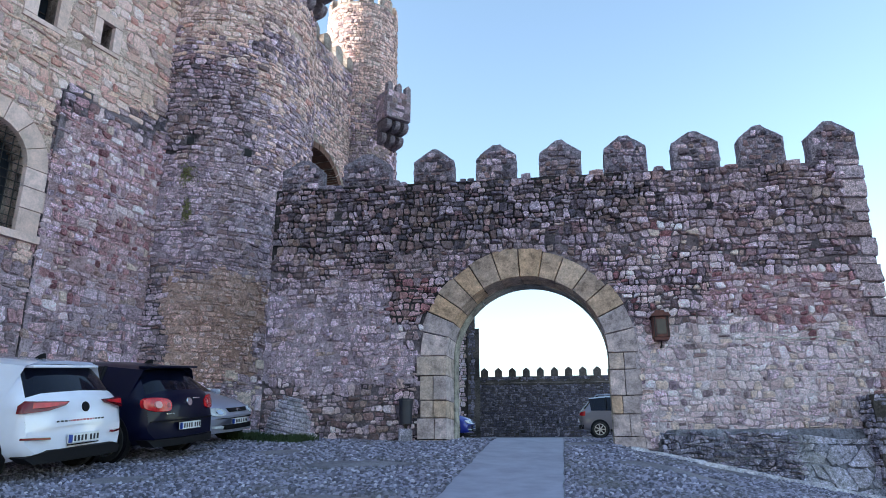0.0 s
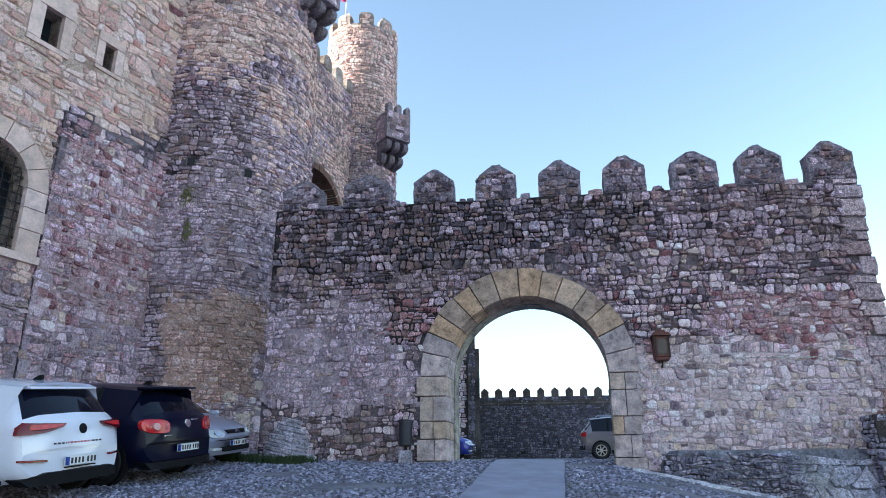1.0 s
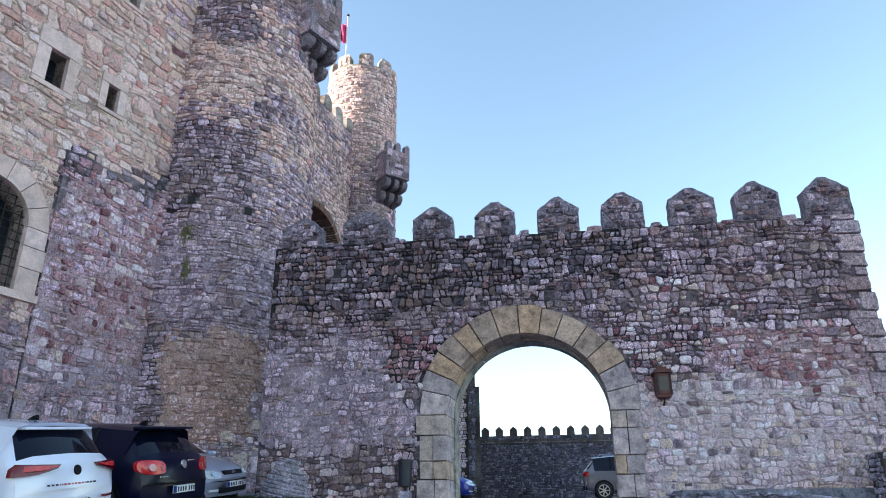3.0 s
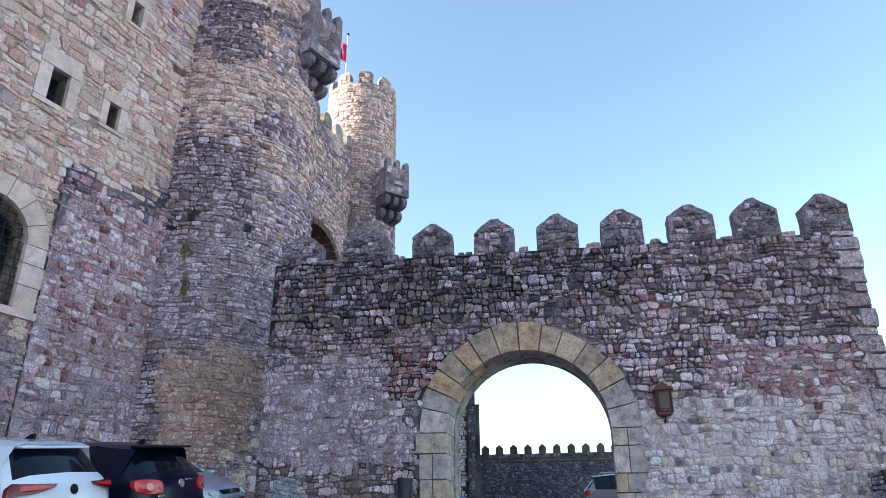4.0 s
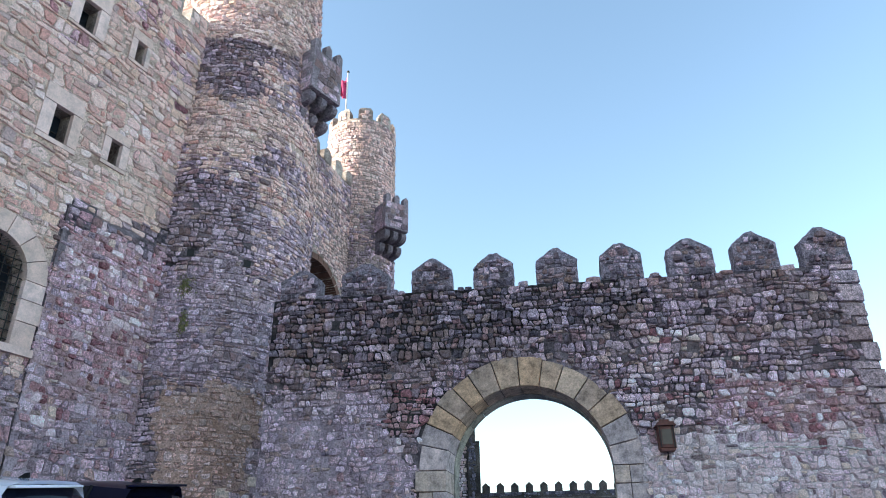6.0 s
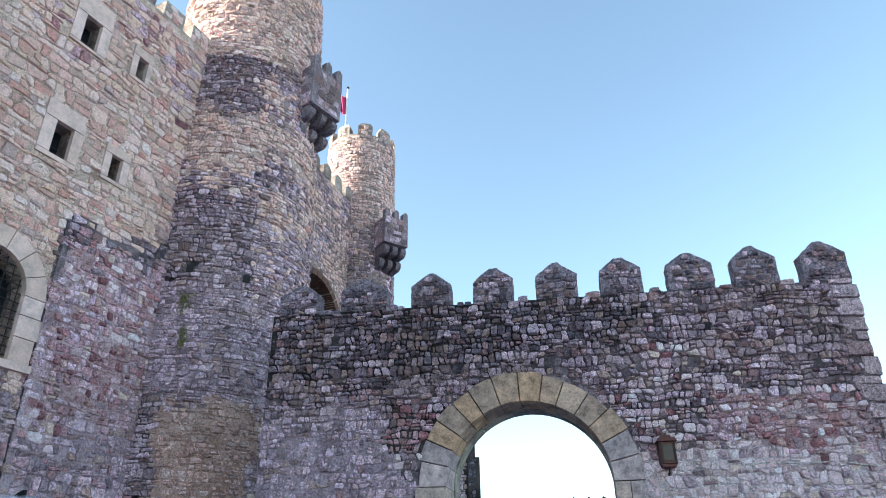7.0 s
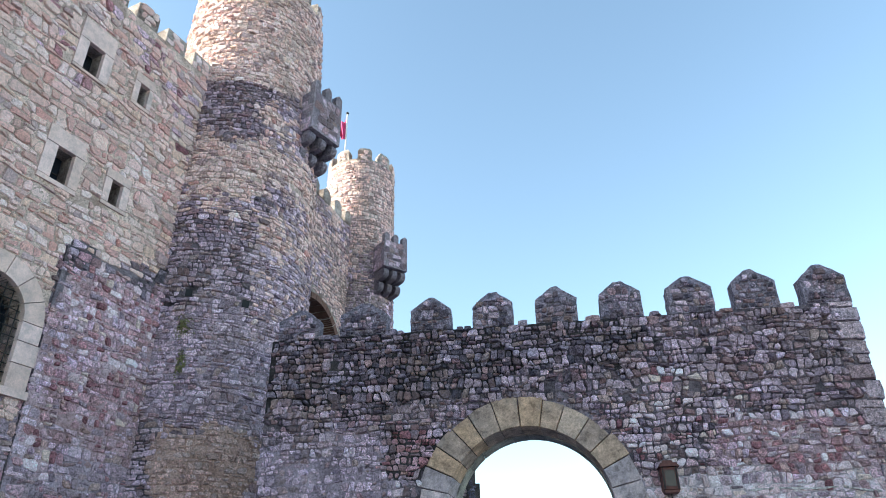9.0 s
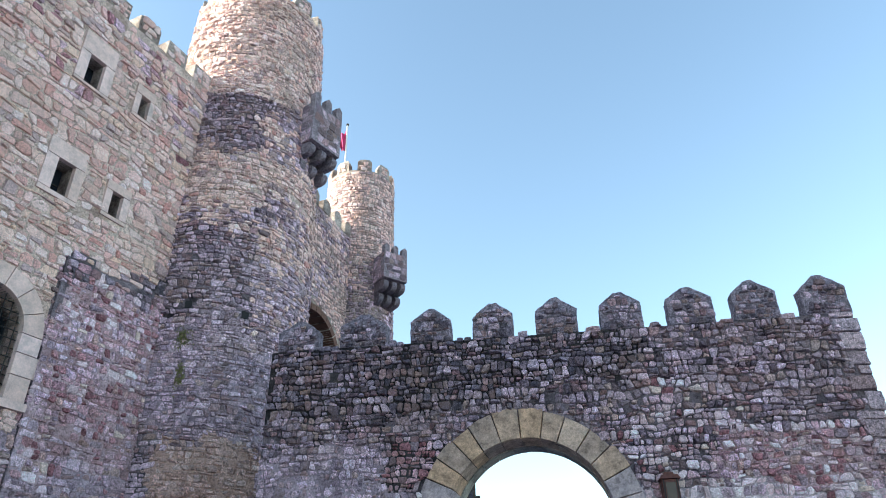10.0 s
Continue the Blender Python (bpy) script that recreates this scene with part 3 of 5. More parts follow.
# quoins at the free end
z, i = 0.7, 0
while z < TOP - 0.05:
    h = rng.choice((0.16, 0.2, 0.24, 0.3, 0.36, 0.4))
    hi = min(z + h, TOP)
    w = rng.uniform(0.24, 0.5)
    out = S1 + rng.uniform(-0.05, 0.045)
    j = lambda: rng.uniform(-0.022, 0.022)
    poly = [(S1 - w + j(), z + 0.012 + abs(j())), (out + j(), z + 0.01), (out + j(), (z + hi) / 2), (out - 0.02 + j(), hi - 0.01 - abs(j())), (S1 - w + j(), hi - 0.012)]
    part("quoin", extruded_bm(poly, GATE, -0.7 + (0.25 if i % 2 else 0), 0.045 + rng.uniform(-0.01, 0.03), 0.05, 0.03), QUOIN, gate_wall)
    z, i = hi, i + 1

# ---- castle: the left wing ----
WING = Flat((-8.99, 11.58), 26)
W_END, W_GAP, W_PEAK = 4.75, 16.25, 16.95
LEDGE = 9.1
wing = empty("wall_wing", label="tall castle wing of warm rubble stone with small windows", category="wall", kind="structure")
# windows: opening s0 s1 z0 z1, then its stone surround
WINDOWS = [(1.06, 1.49, 10.32, 11.17, 0.75, 1.74, 10.2, 11.62), (2.55, 2.86, 10.52, 11.17, 2.35, 3.07, 10.42, 11.42),
           (1.03, 1.47, 13.48, 14.34, 0.75, 1.74, 13.4, 14.95), (2.64, 2.93, 13.65, 14.31, 2.45, 3.07, 13.55, 14.6)]
ARCH_C, ARCH_R, ARCH_Z, ARCH_SILL, ARCH_OUT = 0.62, 0.8, 7.05, 5.7, 1.25


def wing_solid(s):
    lo, hi = 0.5, W_GAP
    holes = []
    for a, b, c, d, *_ in WINDOWS:
        if a < s < b:
            holes.append((c, d))
    if abs(s - ARCH_C) < ARCH_R:
        holes.append((ARCH_SILL, ARCH_Z + math.sqrt(ARCH_R ** 2 - (s - ARCH_C) ** 2)))
    out = []
    for c, d in sorted(holes):
        out.append((lo, c))
        lo = d
    return out + [(lo, hi)]


ed = sorted(set(steps(-30, -0.18, 1.0) + steps(-0.18, 1.42, 0.05) + [w for v in WINDOWS for w in v[:2]] + steps(1.5, W_END + 1.2, 0.3)))
slab("core", WING, ed, wing_solid, -0.06, -0.9, MORTAR_TAN, wing)
slab("projecting_base", WING, steps(1.9, W_END, 0.2), lambda s: [(0.5, LEDGE - 0.08 + 0.5 * smooth01((s - 4.1) / 0.5))], 0.05, -0.07, JOINT_GREY, wing)
# the block behind the face, carried back unseen past the eye to shade the court
slab("roof_block", WING, steps(-30, W_END + 1.2, 4), lambda s: [(0.5, W_GAP - 0.6)], -0.9, -16, MORTAR_TAN, wing)


def wing_keep(s, z, hw, hh):
    if s + hw > W_END + 0.3 or z + hh > W_GAP + 0.02:
        return False
    for *_, a, b, c, d in WINDOWS:
        if a - hw * 0.15 < s < b + hw * 0.15 and c - hh * 0.15 < z < d + hh * 0.15:
            return False
    if z > ARCH_SILL - 0.15 and z < ARCH_Z and abs(s - ARCH_C) < ARCH_OUT + hw * 0.2:
        return False
    if z >= ARCH_Z and math.hypot(s - ARCH_C, z - ARCH_Z) < ARCH_OUT + 0.2 * hw:
        return False
    return s > 1.95 and z < LEDGE or True


def base_top(s):
    return LEDGE + 0.5 * smooth01((s - 4.1) / 0.5)


def wing_zone(s, z, f):
    if s > 1.85 and z < base_top(s):
        if z > base_top(s) - 0.42 - 0.45 * f or s < 2.05 and z > 7.6 and f > 0.1:
            return "black"
        if math.hypot(s - 3.7, (z - 6.0) * 0.7) < 0.5 + 0.35 * f:
            return "red"
        return "base" if z > 4.6 + f else "foot"
    if z < 5.3 + 0.5 * f:
        return "foot"
    if s > 2.0 and z < base_top(s) + 0.25 + 0.3 * f:
        return "sooty"
    if z > 12.6 + f and f > 0.15:
        return "ruddy"
    return "tan"


WING_KINDS = dict(black=("black", "dark", "dark", "pink"), red=("red", "red", "pink"), base=("pink", "pink", "lav", "pink", "red", "pale"), foot=("pink", "grey", "lav", "grey"), sooty=("dark", "grey", "tan"), ruddy=("tan", "tan", "pink", "red"), tan=("tan",))
WING_COVER = dict(black=0.3, red=0.42, base=0.42, foot=0.36, sooty=0.3, ruddy=0.28, tan=0.3)
WING_MORTARS = dict(black="grey", red="pink", base="pink", foot="lav", sooty="grey", ruddy="tan", tan="tan")


def wing_kind(s, z):
    return KR.choice(WING_KINDS[wing_zone(s, z, 1.2 * fbm(s, z, 13.0, 0.8) + KR.uniform(-0.4, 0.4))])


def wing_cover(s, z):
    return max(0.0, min(1.1, WING_COVER[wing_zone(s, z, 1.2 * fbm(s, z, 13.0, 0.8))] * (1 + 0.8 * fbm(s, z, 18.0, 1.4))))


def wing_mortar(s, z, r):
    return WING_MORTARS[wing_zone(s, z, 1.2 * fbm(s, z, 13.0, 0.8) + 0.4 * r)]


WRNG = random.Random(11)
rubble(WING, -1.2, 1.9, 1.2, LEDGE, 0.165, 0.23, wing_keep, wing_kind, wing, WRNG, proud=0.035, joint=0.012, wobble=0.7)
rubble(WING, -1.2, W_END + 0.3, LEDGE, W_GAP, 0.205, 0.3, wing_keep, wing_kind, wing, WRNG, proud=0.035, joint=0.0115, wobble=0.65, jitter=0.3, singles=lambda s, z: 9.4 < z < 13 and s > 0.3)


def wing_open(s, z):
    if s > 1.95 and z < base_top(s) - 0.1:
        return False
    for *_, a, b, c, d in WINDOWS:
        if a + 0.05 < s < b - 0.05 and c + 0.05 < z < d - 0.05:
            return False
    return not (abs(s - ARCH_C) < ARCH_OUT - 0.05 and ARCH_SILL - 0.1 < z < ARCH_Z or z >= ARCH_Z and math.hypot(s - ARCH_C, z - ARCH_Z) < ARCH_OUT - 0.05)


skin(WING, -1.2, W_END + 0.3, 1.2, W_GAP, 0.06, wing_open, wing_cover, wing_mortar, wing, 62)
WING_BASE = Flat((-8.99, 11.58), 26, 0.075)
rubble(WING_BASE, 1.9, W_END, 1.2, LEDGE + 0.5, 0.15, 0.21, lambda s, z, a, b: s - a * 0.6 > 1.88 and z + b * 0.4 < base_top(s) - 0.04, wing_kind, wing, WRNG, proud=0.034, joint=0.011, wobble=0.7, phase=3.0)
skin(WING_BASE, 1.9, W_END, 1.2, LEDGE + 0.5, 0.05, lambda s, z: z < base_top(s) - 0.06, wing_cover, wing_mortar, wing, 63)
for k in range(9):
    m = 4.48 - 1.04 * k
    hw = 0.36
    z0 = W_GAP - 0.01
    bm = box_bm(0, 1, 0, 1, 0, 1)
    for v in bm.verts:
        top = v.co.z > 0.5
        v.co = WING(m + (v.co.x - 0.5) * 2 * hw, z0 + (0.55 if top else 0), 0.0 - 0.5 * v.co.y)
    tp = [v for v in bm.verts if v.co.z > z0 + 0.3]
    f = bmesh.ops.extrude_face_region(bm, geom=[q for q in bm.faces if all(v in tp for v in q.verts)])
    for v in [g for g in f["geom"] if isinstance(g, bmesh.types.BMVert)]:
        mid = WING(m, W_PEAK, -0.25)
        v.co = v.co.lerp(Vector((mid.x, mid.y, v.co.z)), 0.75)
        v.co.z = W_PEAK
    part("merlon", bm, MORTAR_TAN, wing)
    rubble(WING, m - hw, m + hw, W_GAP, W_PEAK - 0.1, 0.19, 0.27, lambda s, z, a, b: abs(s - m) + a * 0.75 < hw and z + b * 0.5 < W_GAP + 0.58, lambda s, z: "tan", wing, WRNG, phase=m)


def frame_stones(a, b, c, d, A, B, C, D, parent):
    """Four dressed blocks round a small opening."""
    for poly in ([(A, d), (B, d), (B, D), (A, D)], [(A, C), (B, C), (B, c), (A, c)], [(A, c), (a, c), (a, d), (A, d)], [(b, c), (B, c), (B, d), (b, d)]):
        g = 0.006
        cs, cz = np.mean([p[0] for p in poly]), np.mean([p[1] for p in poly])
        q = [(s + (g if s < cs else -g), z + (g if z < cz else -g)) for s, z in poly]
        part("frame_block", extruded_bm(q, WING, -0.35, 0.06, 0.015, 0.012), FRAME_STONE, parent)


for i, w in enumerate(WINDOWS):
    win = empty("window_%d" % (i + 1), label="small square castle window in a pale dressed stone surround", category="window", kind="structure")
    frame_stones(*w, win)
    a, b, c, d = w[:4]
    part("pane", extruded_bm([(a, c), (b, c), (b, d), (a, d)], WING, -0.42, -0.40), GLASS_DARK, win)
    part("mullion", extruded_bm([((a + b) / 2 - 0.015, c), ((a + b) / 2 + 0.015, c), ((a + b) / 2 + 0.015, d), ((a + b) / 2 - 0.015, d)], WING, -0.40, -0.37), IRON, win)
    part("bar", extruded_bm([(a, (c + d) / 2 - 0.012), (b, (c + d) / 2 - 0.012), (b, (c + d) / 2 + 0.012), (a, (c + d) / 2 + 0.012)], WING, -0.40, -0.375), IRON, win)

# arched window with an iron grille
win = empty("window_5", label="large arched window with an iron grille and pale stone surround", category="window", kind="structure")
n = 7
for k in range(n):
    a0, a1 = math.pi * k / n + 0.006, math.pi * (k + 1) / n - 0.006
    poly = [(ARCH_C + r * math.cos(a0 + (a1 - a0) * q), ARCH_Z + r * math.sin(a0 + (a1 - a0) * q)) for r, qs in ((ARCH_R, (0, 0.5, 1)), (ARCH_OUT, (1, 0.5, 0))) for q in qs]
    part("voussoir", extruded_bm(poly, WING, -0.4, 0.06, 0.02, 0.012), FRAME_STONE, win)
for side in (-1, 1):
    zs = [ARCH_SILL, 6.2, 6.65, ARCH_Z]
    for z0, z1 in zip(zs, zs[1:]):
        w = ARCH_OUT + (0.08 if z0 > 6 and z0 < 6.5 else 0)
        poly = [(ARCH_C + side * ARCH_R, z0 + 0.006), (ARCH_C + side * w, z0 + 0.006), (ARCH_C + side * w, z1 - 0.006), (ARCH_C + side * ARCH_R, z1 - 0.006)]
        part("jamb_block", extruded_bm(poly if side > 0 else poly[::-1], WING, -0.4, 0.06, 0.02, 0.012), FRAME_STONE, win)
part("window_sill", extruded_bm([(ARCH_C - 1.35, ARCH_SILL - 0.16), (ARCH_C + 1.3, ARCH_SILL - 0.16), (ARCH_C + 1.3, ARCH_SILL - 0.005), (ARCH_C - 1.35, ARCH_SILL - 0.005)], WING, -0.4, 0.12, 0.01, 0.02), FRAME_STONE, win)
part("pane", extruded_bm([(ARCH_C - ARCH_R, ARCH_SILL), (ARCH_C + ARCH_R, ARCH_SILL), (ARCH_C + ARCH_R, ARCH_Z + ARCH_R), (ARCH_C - ARCH_R, ARCH_Z + ARCH_R)], WING, -0.55, -0.53), GLASS_DARK, win)
for k in range(9):
    s = ARCH_C - 0.72 + 0.18 * k
    t = ARCH_Z + math.sqrt(max(0.0, ARCH_R ** 2 - (s - ARCH_C) ** 2))
    part("grille_bar", tube_bm([WING(s, ARCH_SILL, -0.1), WING(s, t, -0.1)], 0.012, 6), IRON, win)
for k in range(11):
    z = ARCH_SILL + 0.12 + 0.18 * k
    half = ARCH_R if z < ARCH_Z else math.sqrt(max(0.0, ARCH_R ** 2 - (z - ARCH_Z) ** 2))
    if half > 0.1:
        part("grille_bar", tube_bm([WING(ARCH_C - half - 0.02, z, -0.075), WING(ARCH_C + half + 0.02, z, -0.075)], 0.012, 6), IRON, win)


# ---- castle: the round tower ----
TC = (-6.36, 18.18)


def tower_r(z):
    return min(2.52, 2.2 + 0.035 * (20.5 - z))


TOWER = Round(TC, tower_r, 2.4, 250)
T_GAP, T_PEAK = 20.9, 21.6
tower = empty("tower", label="tall round rubble stone castle tower with battlements", category="tower", kind="structure")


def drum(c, radius, z0, z1, material, parent, name="core", cap=True, sides=64, dz=0.8):
    V, F = [], []
    zs = steps(z0, z1, dz)
    for z in zs:
        for k in range(sides):
            a = 2 * math.pi * k / sides
            V.append((c[0] + radius(z) * math.sin(a), c[1] + radius(z) * math.cos(a), z))
    for j in range(len(zs) - 1):
        for k in range(sides):
            k2 = (k + 1) % sides
            F.append((j * sides + k2, j * sides + k, (j + 1) * sides + k, (j + 1) * sides + k2))
    if cap:
        F.append(tuple(range((len(zs) - 1) * sides + sides - 1, (len(zs) - 1) * sides - 1, -1)))
    return mesh_part(name, V, F, material, parent, smooth=True)


drum(TC, lambda z: tower_r(z) - 0.06, 0.5, T_GAP, MORTAR_PALE, tower)


def tower_zone(s, z, f):
    if z < 3.35 + 0.4 * f:
        return "foot"
    if z < 5.7 + 0.5 * f:
        return "rendered" if 2.95 + 0.25 * f < s < 5.1 + 0.3 * f else "dark" if s <= 3.2 else "smeared"
    if z < 8.7 + 0.9 * f:
        return "smeared"
    if z < 11.6 + 1.6 * f:
        return "dark" if s < 4.7 + 0.7 * f else "dim"
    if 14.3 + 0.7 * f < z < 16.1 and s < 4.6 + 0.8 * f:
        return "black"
    if 14.0 + 0.8 * f < z < 16.0 + 0.4 * f and f > -0.3:
        return "dim"
    return "tan"


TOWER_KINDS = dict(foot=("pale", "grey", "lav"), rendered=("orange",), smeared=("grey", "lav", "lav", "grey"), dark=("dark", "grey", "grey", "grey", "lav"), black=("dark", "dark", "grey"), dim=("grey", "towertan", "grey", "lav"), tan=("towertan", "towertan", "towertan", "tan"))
TOWER_COVER = dict(foot=0.42, rendered=0.58, smeared=0.38, dark=0.24, black=0.2, dim=0.25, tan=0.32)
TOWER_MORTARS = dict(foot="lav", rendered="orange", smeared="lav", dark="grey", black="grey", dim="lav", tan="tan")


def tower_kind(s, z):
    return KR.choice(TOWER_KINDS[tower_zone(s, z, 1.2 * fbm(s, z, 23.0, 0.7) + KR.uniform(-0.4, 0.4))])


def tower_cover(s, z):
    return max(0.0, min(1.15, TOWER_COVER[tower_zone(s, z, 1.2 * fbm(s, z, 23.0, 0.7))] * (1 + 0.7 * fbm(s, z, 28.0, 1.5))))


def tower_mortar(s, z, r):
    return TOWER_MORTARS[tower_zone(s, z, 1.2 * fbm(s, z, 23.0, 0.7) + 0.4 * r)]


TRNG = random.Random(21)
BEAM_HOLES = ((3.06, 8.98), (4.39, 8.87))


def off_holes(s, z, a, b):
    return all(abs(s - hs) > 0.07 + a or abs(z - hz) > 0.08 + b for hs, hz in BEAM_HOLES)


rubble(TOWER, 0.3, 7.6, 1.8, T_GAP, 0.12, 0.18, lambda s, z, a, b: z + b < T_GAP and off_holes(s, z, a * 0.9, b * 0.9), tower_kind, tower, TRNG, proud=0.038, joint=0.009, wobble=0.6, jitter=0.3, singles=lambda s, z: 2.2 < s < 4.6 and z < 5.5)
skin(TOWER, 0.3, 7.6, 1.5, T_GAP, 0.06, lambda s, z: off_holes(s, z, 0, 0), tower_cover, tower_mortar, tower, 64)


def round_merlons(face, radius, c, n, gap, peak, share, thick, parent, material, kind, rr, start=0.0):
    for k in range(n):
        a0, a1 = 2 * math.pi * (k - share / 2) / n + start, 2 * math.pi * (k + share / 2) / n + start
        bm = bmesh.new()
        r = radius(gap)
        rings = []
        for z, ins, drop in ((gap - 0.02, 0.0, 0), (peak - 0.16, 0.0, 0), (peak, 0.3, 0)):
            rings.append([])
            for rad, a in ((r, a0), (r, (a0 + a1) / 2), (r, a1), (r - thick, a1), (r - thick, (a0 + a1) / 2), (r - thick, a0)):
                am, rm = (a0 + a1) / 2, r - thick / 2
                rad, a = rad + (rm - rad) * ins, a + (am - a) * ins
                rings[-1].append(bm.verts.new((c[0] + rad * math.sin(a), c[1] + rad * math.cos(a), z + rr.uniform(-0.02, 0.02))))
        for A, B in zip(rings, rings[1:]):
            for q in range(6):
                bm.faces.new((A[q], A[(q + 1) % 6], B[(q + 1) % 6], B[q]))
        bm.faces.new(rings[0][::-1]), bm.faces.new(rings[-1])
        bmesh.ops.recalc_face_normals(bm, faces=bm.faces)
        part("merlon", bm, material, parent)
        am = (a0 + a1) / 2
        sm = ((face.az0 - am) % (2 * math.pi)) * face.r0
        half = (a1 - a0) / 2 * face.r0
        if 0 < sm < math.pi * face.r0 * 1.05:
            rubble(face, sm - half, sm + half, gap, peak - 0.12, 0.16, 0.22, lambda s, z, p, q: abs(s - sm) + p * 0.9 < half and z + q < peak - 0.1, lambda s, z: kind, parent, rr, phase=k)


round_merlons(TOWER, tower_r, TC, 12, T_GAP, T_PEAK, 0.6, 0.45, tower, MORTAR_TAN, "towertan", TRNG, radians(4))

# ---- castle: curtain between the towers ----
CURT = Flat((-4.52, 21.96), 21)
curtain = empty("wall_curtain", label="high castle curtain wall with battlements and an arched recess", category="wall", kind="structure")
AC, AR, AZ = 0.45, 1.78, 10.1
C_GAP = 16.1


def curt_solid(s):
    if abs(s - AC) < AR:
        return [(1.0, 8.0), (AZ + math.sqrt(AR ** 2 - (s - AC) ** 2), C_GAP)]
    return [(1.0, C_GAP)]


slab("core", CURT, sorted(set(steps(-4, AC - AR, 0.6) + steps(AC - AR, AC + AR, 0.06) + steps(AC + AR, 5.5, 0.6))), curt_solid, 0.0, -0.9, MORTAR_TAN, curtain)
# black slab: the darkness inside the recess is put into its colour
slab("recess_back", CURT, [AC - AR - 0.2, AC + AR + 0.2], lambda s: [(7.5, 12.5)], -0.92, -1.1, BLACK_VOID, curtain)
BRICK = plain_mat("arch_brick", (0.15, 0.075, 0.058), 0.9, vary=0.35, scale=5.0, bump=0.5)
n = 16
for k in range(n):
    a0, a1 = math.pi * k / n + 0.01, math.pi * (k + 1) / n - 0.01
    poly = [(AC + r * math.cos(a), AZ + r * math.sin(a)) for r, a in ((AR - 0.01, a0), (AR + 0.22, a0), (AR + 0.22, a1), (AR - 0.01, a1))]
    part("arch_brick", extruded_bm(poly, CURT, -0.88, 0.02, 0.01, 0.005), BRICK, curtain)
CRNG = random.Random(31)


def curt_kind(s, z):
    f = KR.uniform(-0.3, 0.3) + noise.noise(Vector((s * 0.6, z * 0.6, 33.0)))
    return "towertan" if f > -0.2 else "grey"


rubble(CURT, -2.2, 4.5, 7.5, C_GAP, 0.13, 0.19, lambda s, z, a, b: z + b < C_GAP and (math.hypot(s - AC, z - AZ) > AR + 0.22 + a * 0.6 if z > AZ else abs(s - AC) > AR + a), curt_kind, curtain, CRNG, proud=0.03)
for k in range(7):
    m = -2.0 + 0.88 * k
    bm = extruded_bm([(m - 0.29, C_GAP - 0.01), (m + 0.29, C_GAP - 0.01), (m + 0.27, C_GAP + 0.45), (m + 0.1, C_GAP + 0.6), (m - 0.1, C_GAP + 0.6), (m - 0.28, C_GAP + 0.45)], CURT, -0.45, 0.01)
    part("merlon", bm, MORTAR_TAN, curtain)

# ---- castle: the far tower ----
FC = (-3.45, 25.87)


def far_r(z):
    return 1.45 + 0.012 * (19.5 - z)


FTOWER = Round(FC, far_r, 1.5, 260)
far_tower = empty("tower_far", label="slimmer round stone tower with battlements beyond the curtain wall", category="tower", kind="structure")
drum(FC, far_r, 1.0, 19.55, MORTAR_TAN, far_tower, sides=48)
rubble(FTOWER, 0.2, 5.0, 7.5, 19.55, 0.125, 0.18, lambda s, z, a, b: z + b < 19.55, lambda s, z: "towertan" if z > 14.5 + 1.5 * noise.noise(Vector((s, z, 0))) + KR.uniform(-1, 1) else "grey", far_tower, CRNG, proud=0.03)
round_merlons(FTOWER, far_r, FC, 9, 19.55, 20.15, 0.62, 0.35, far_tower, MORTAR_TAN, "towertan", CRNG, radians(8))


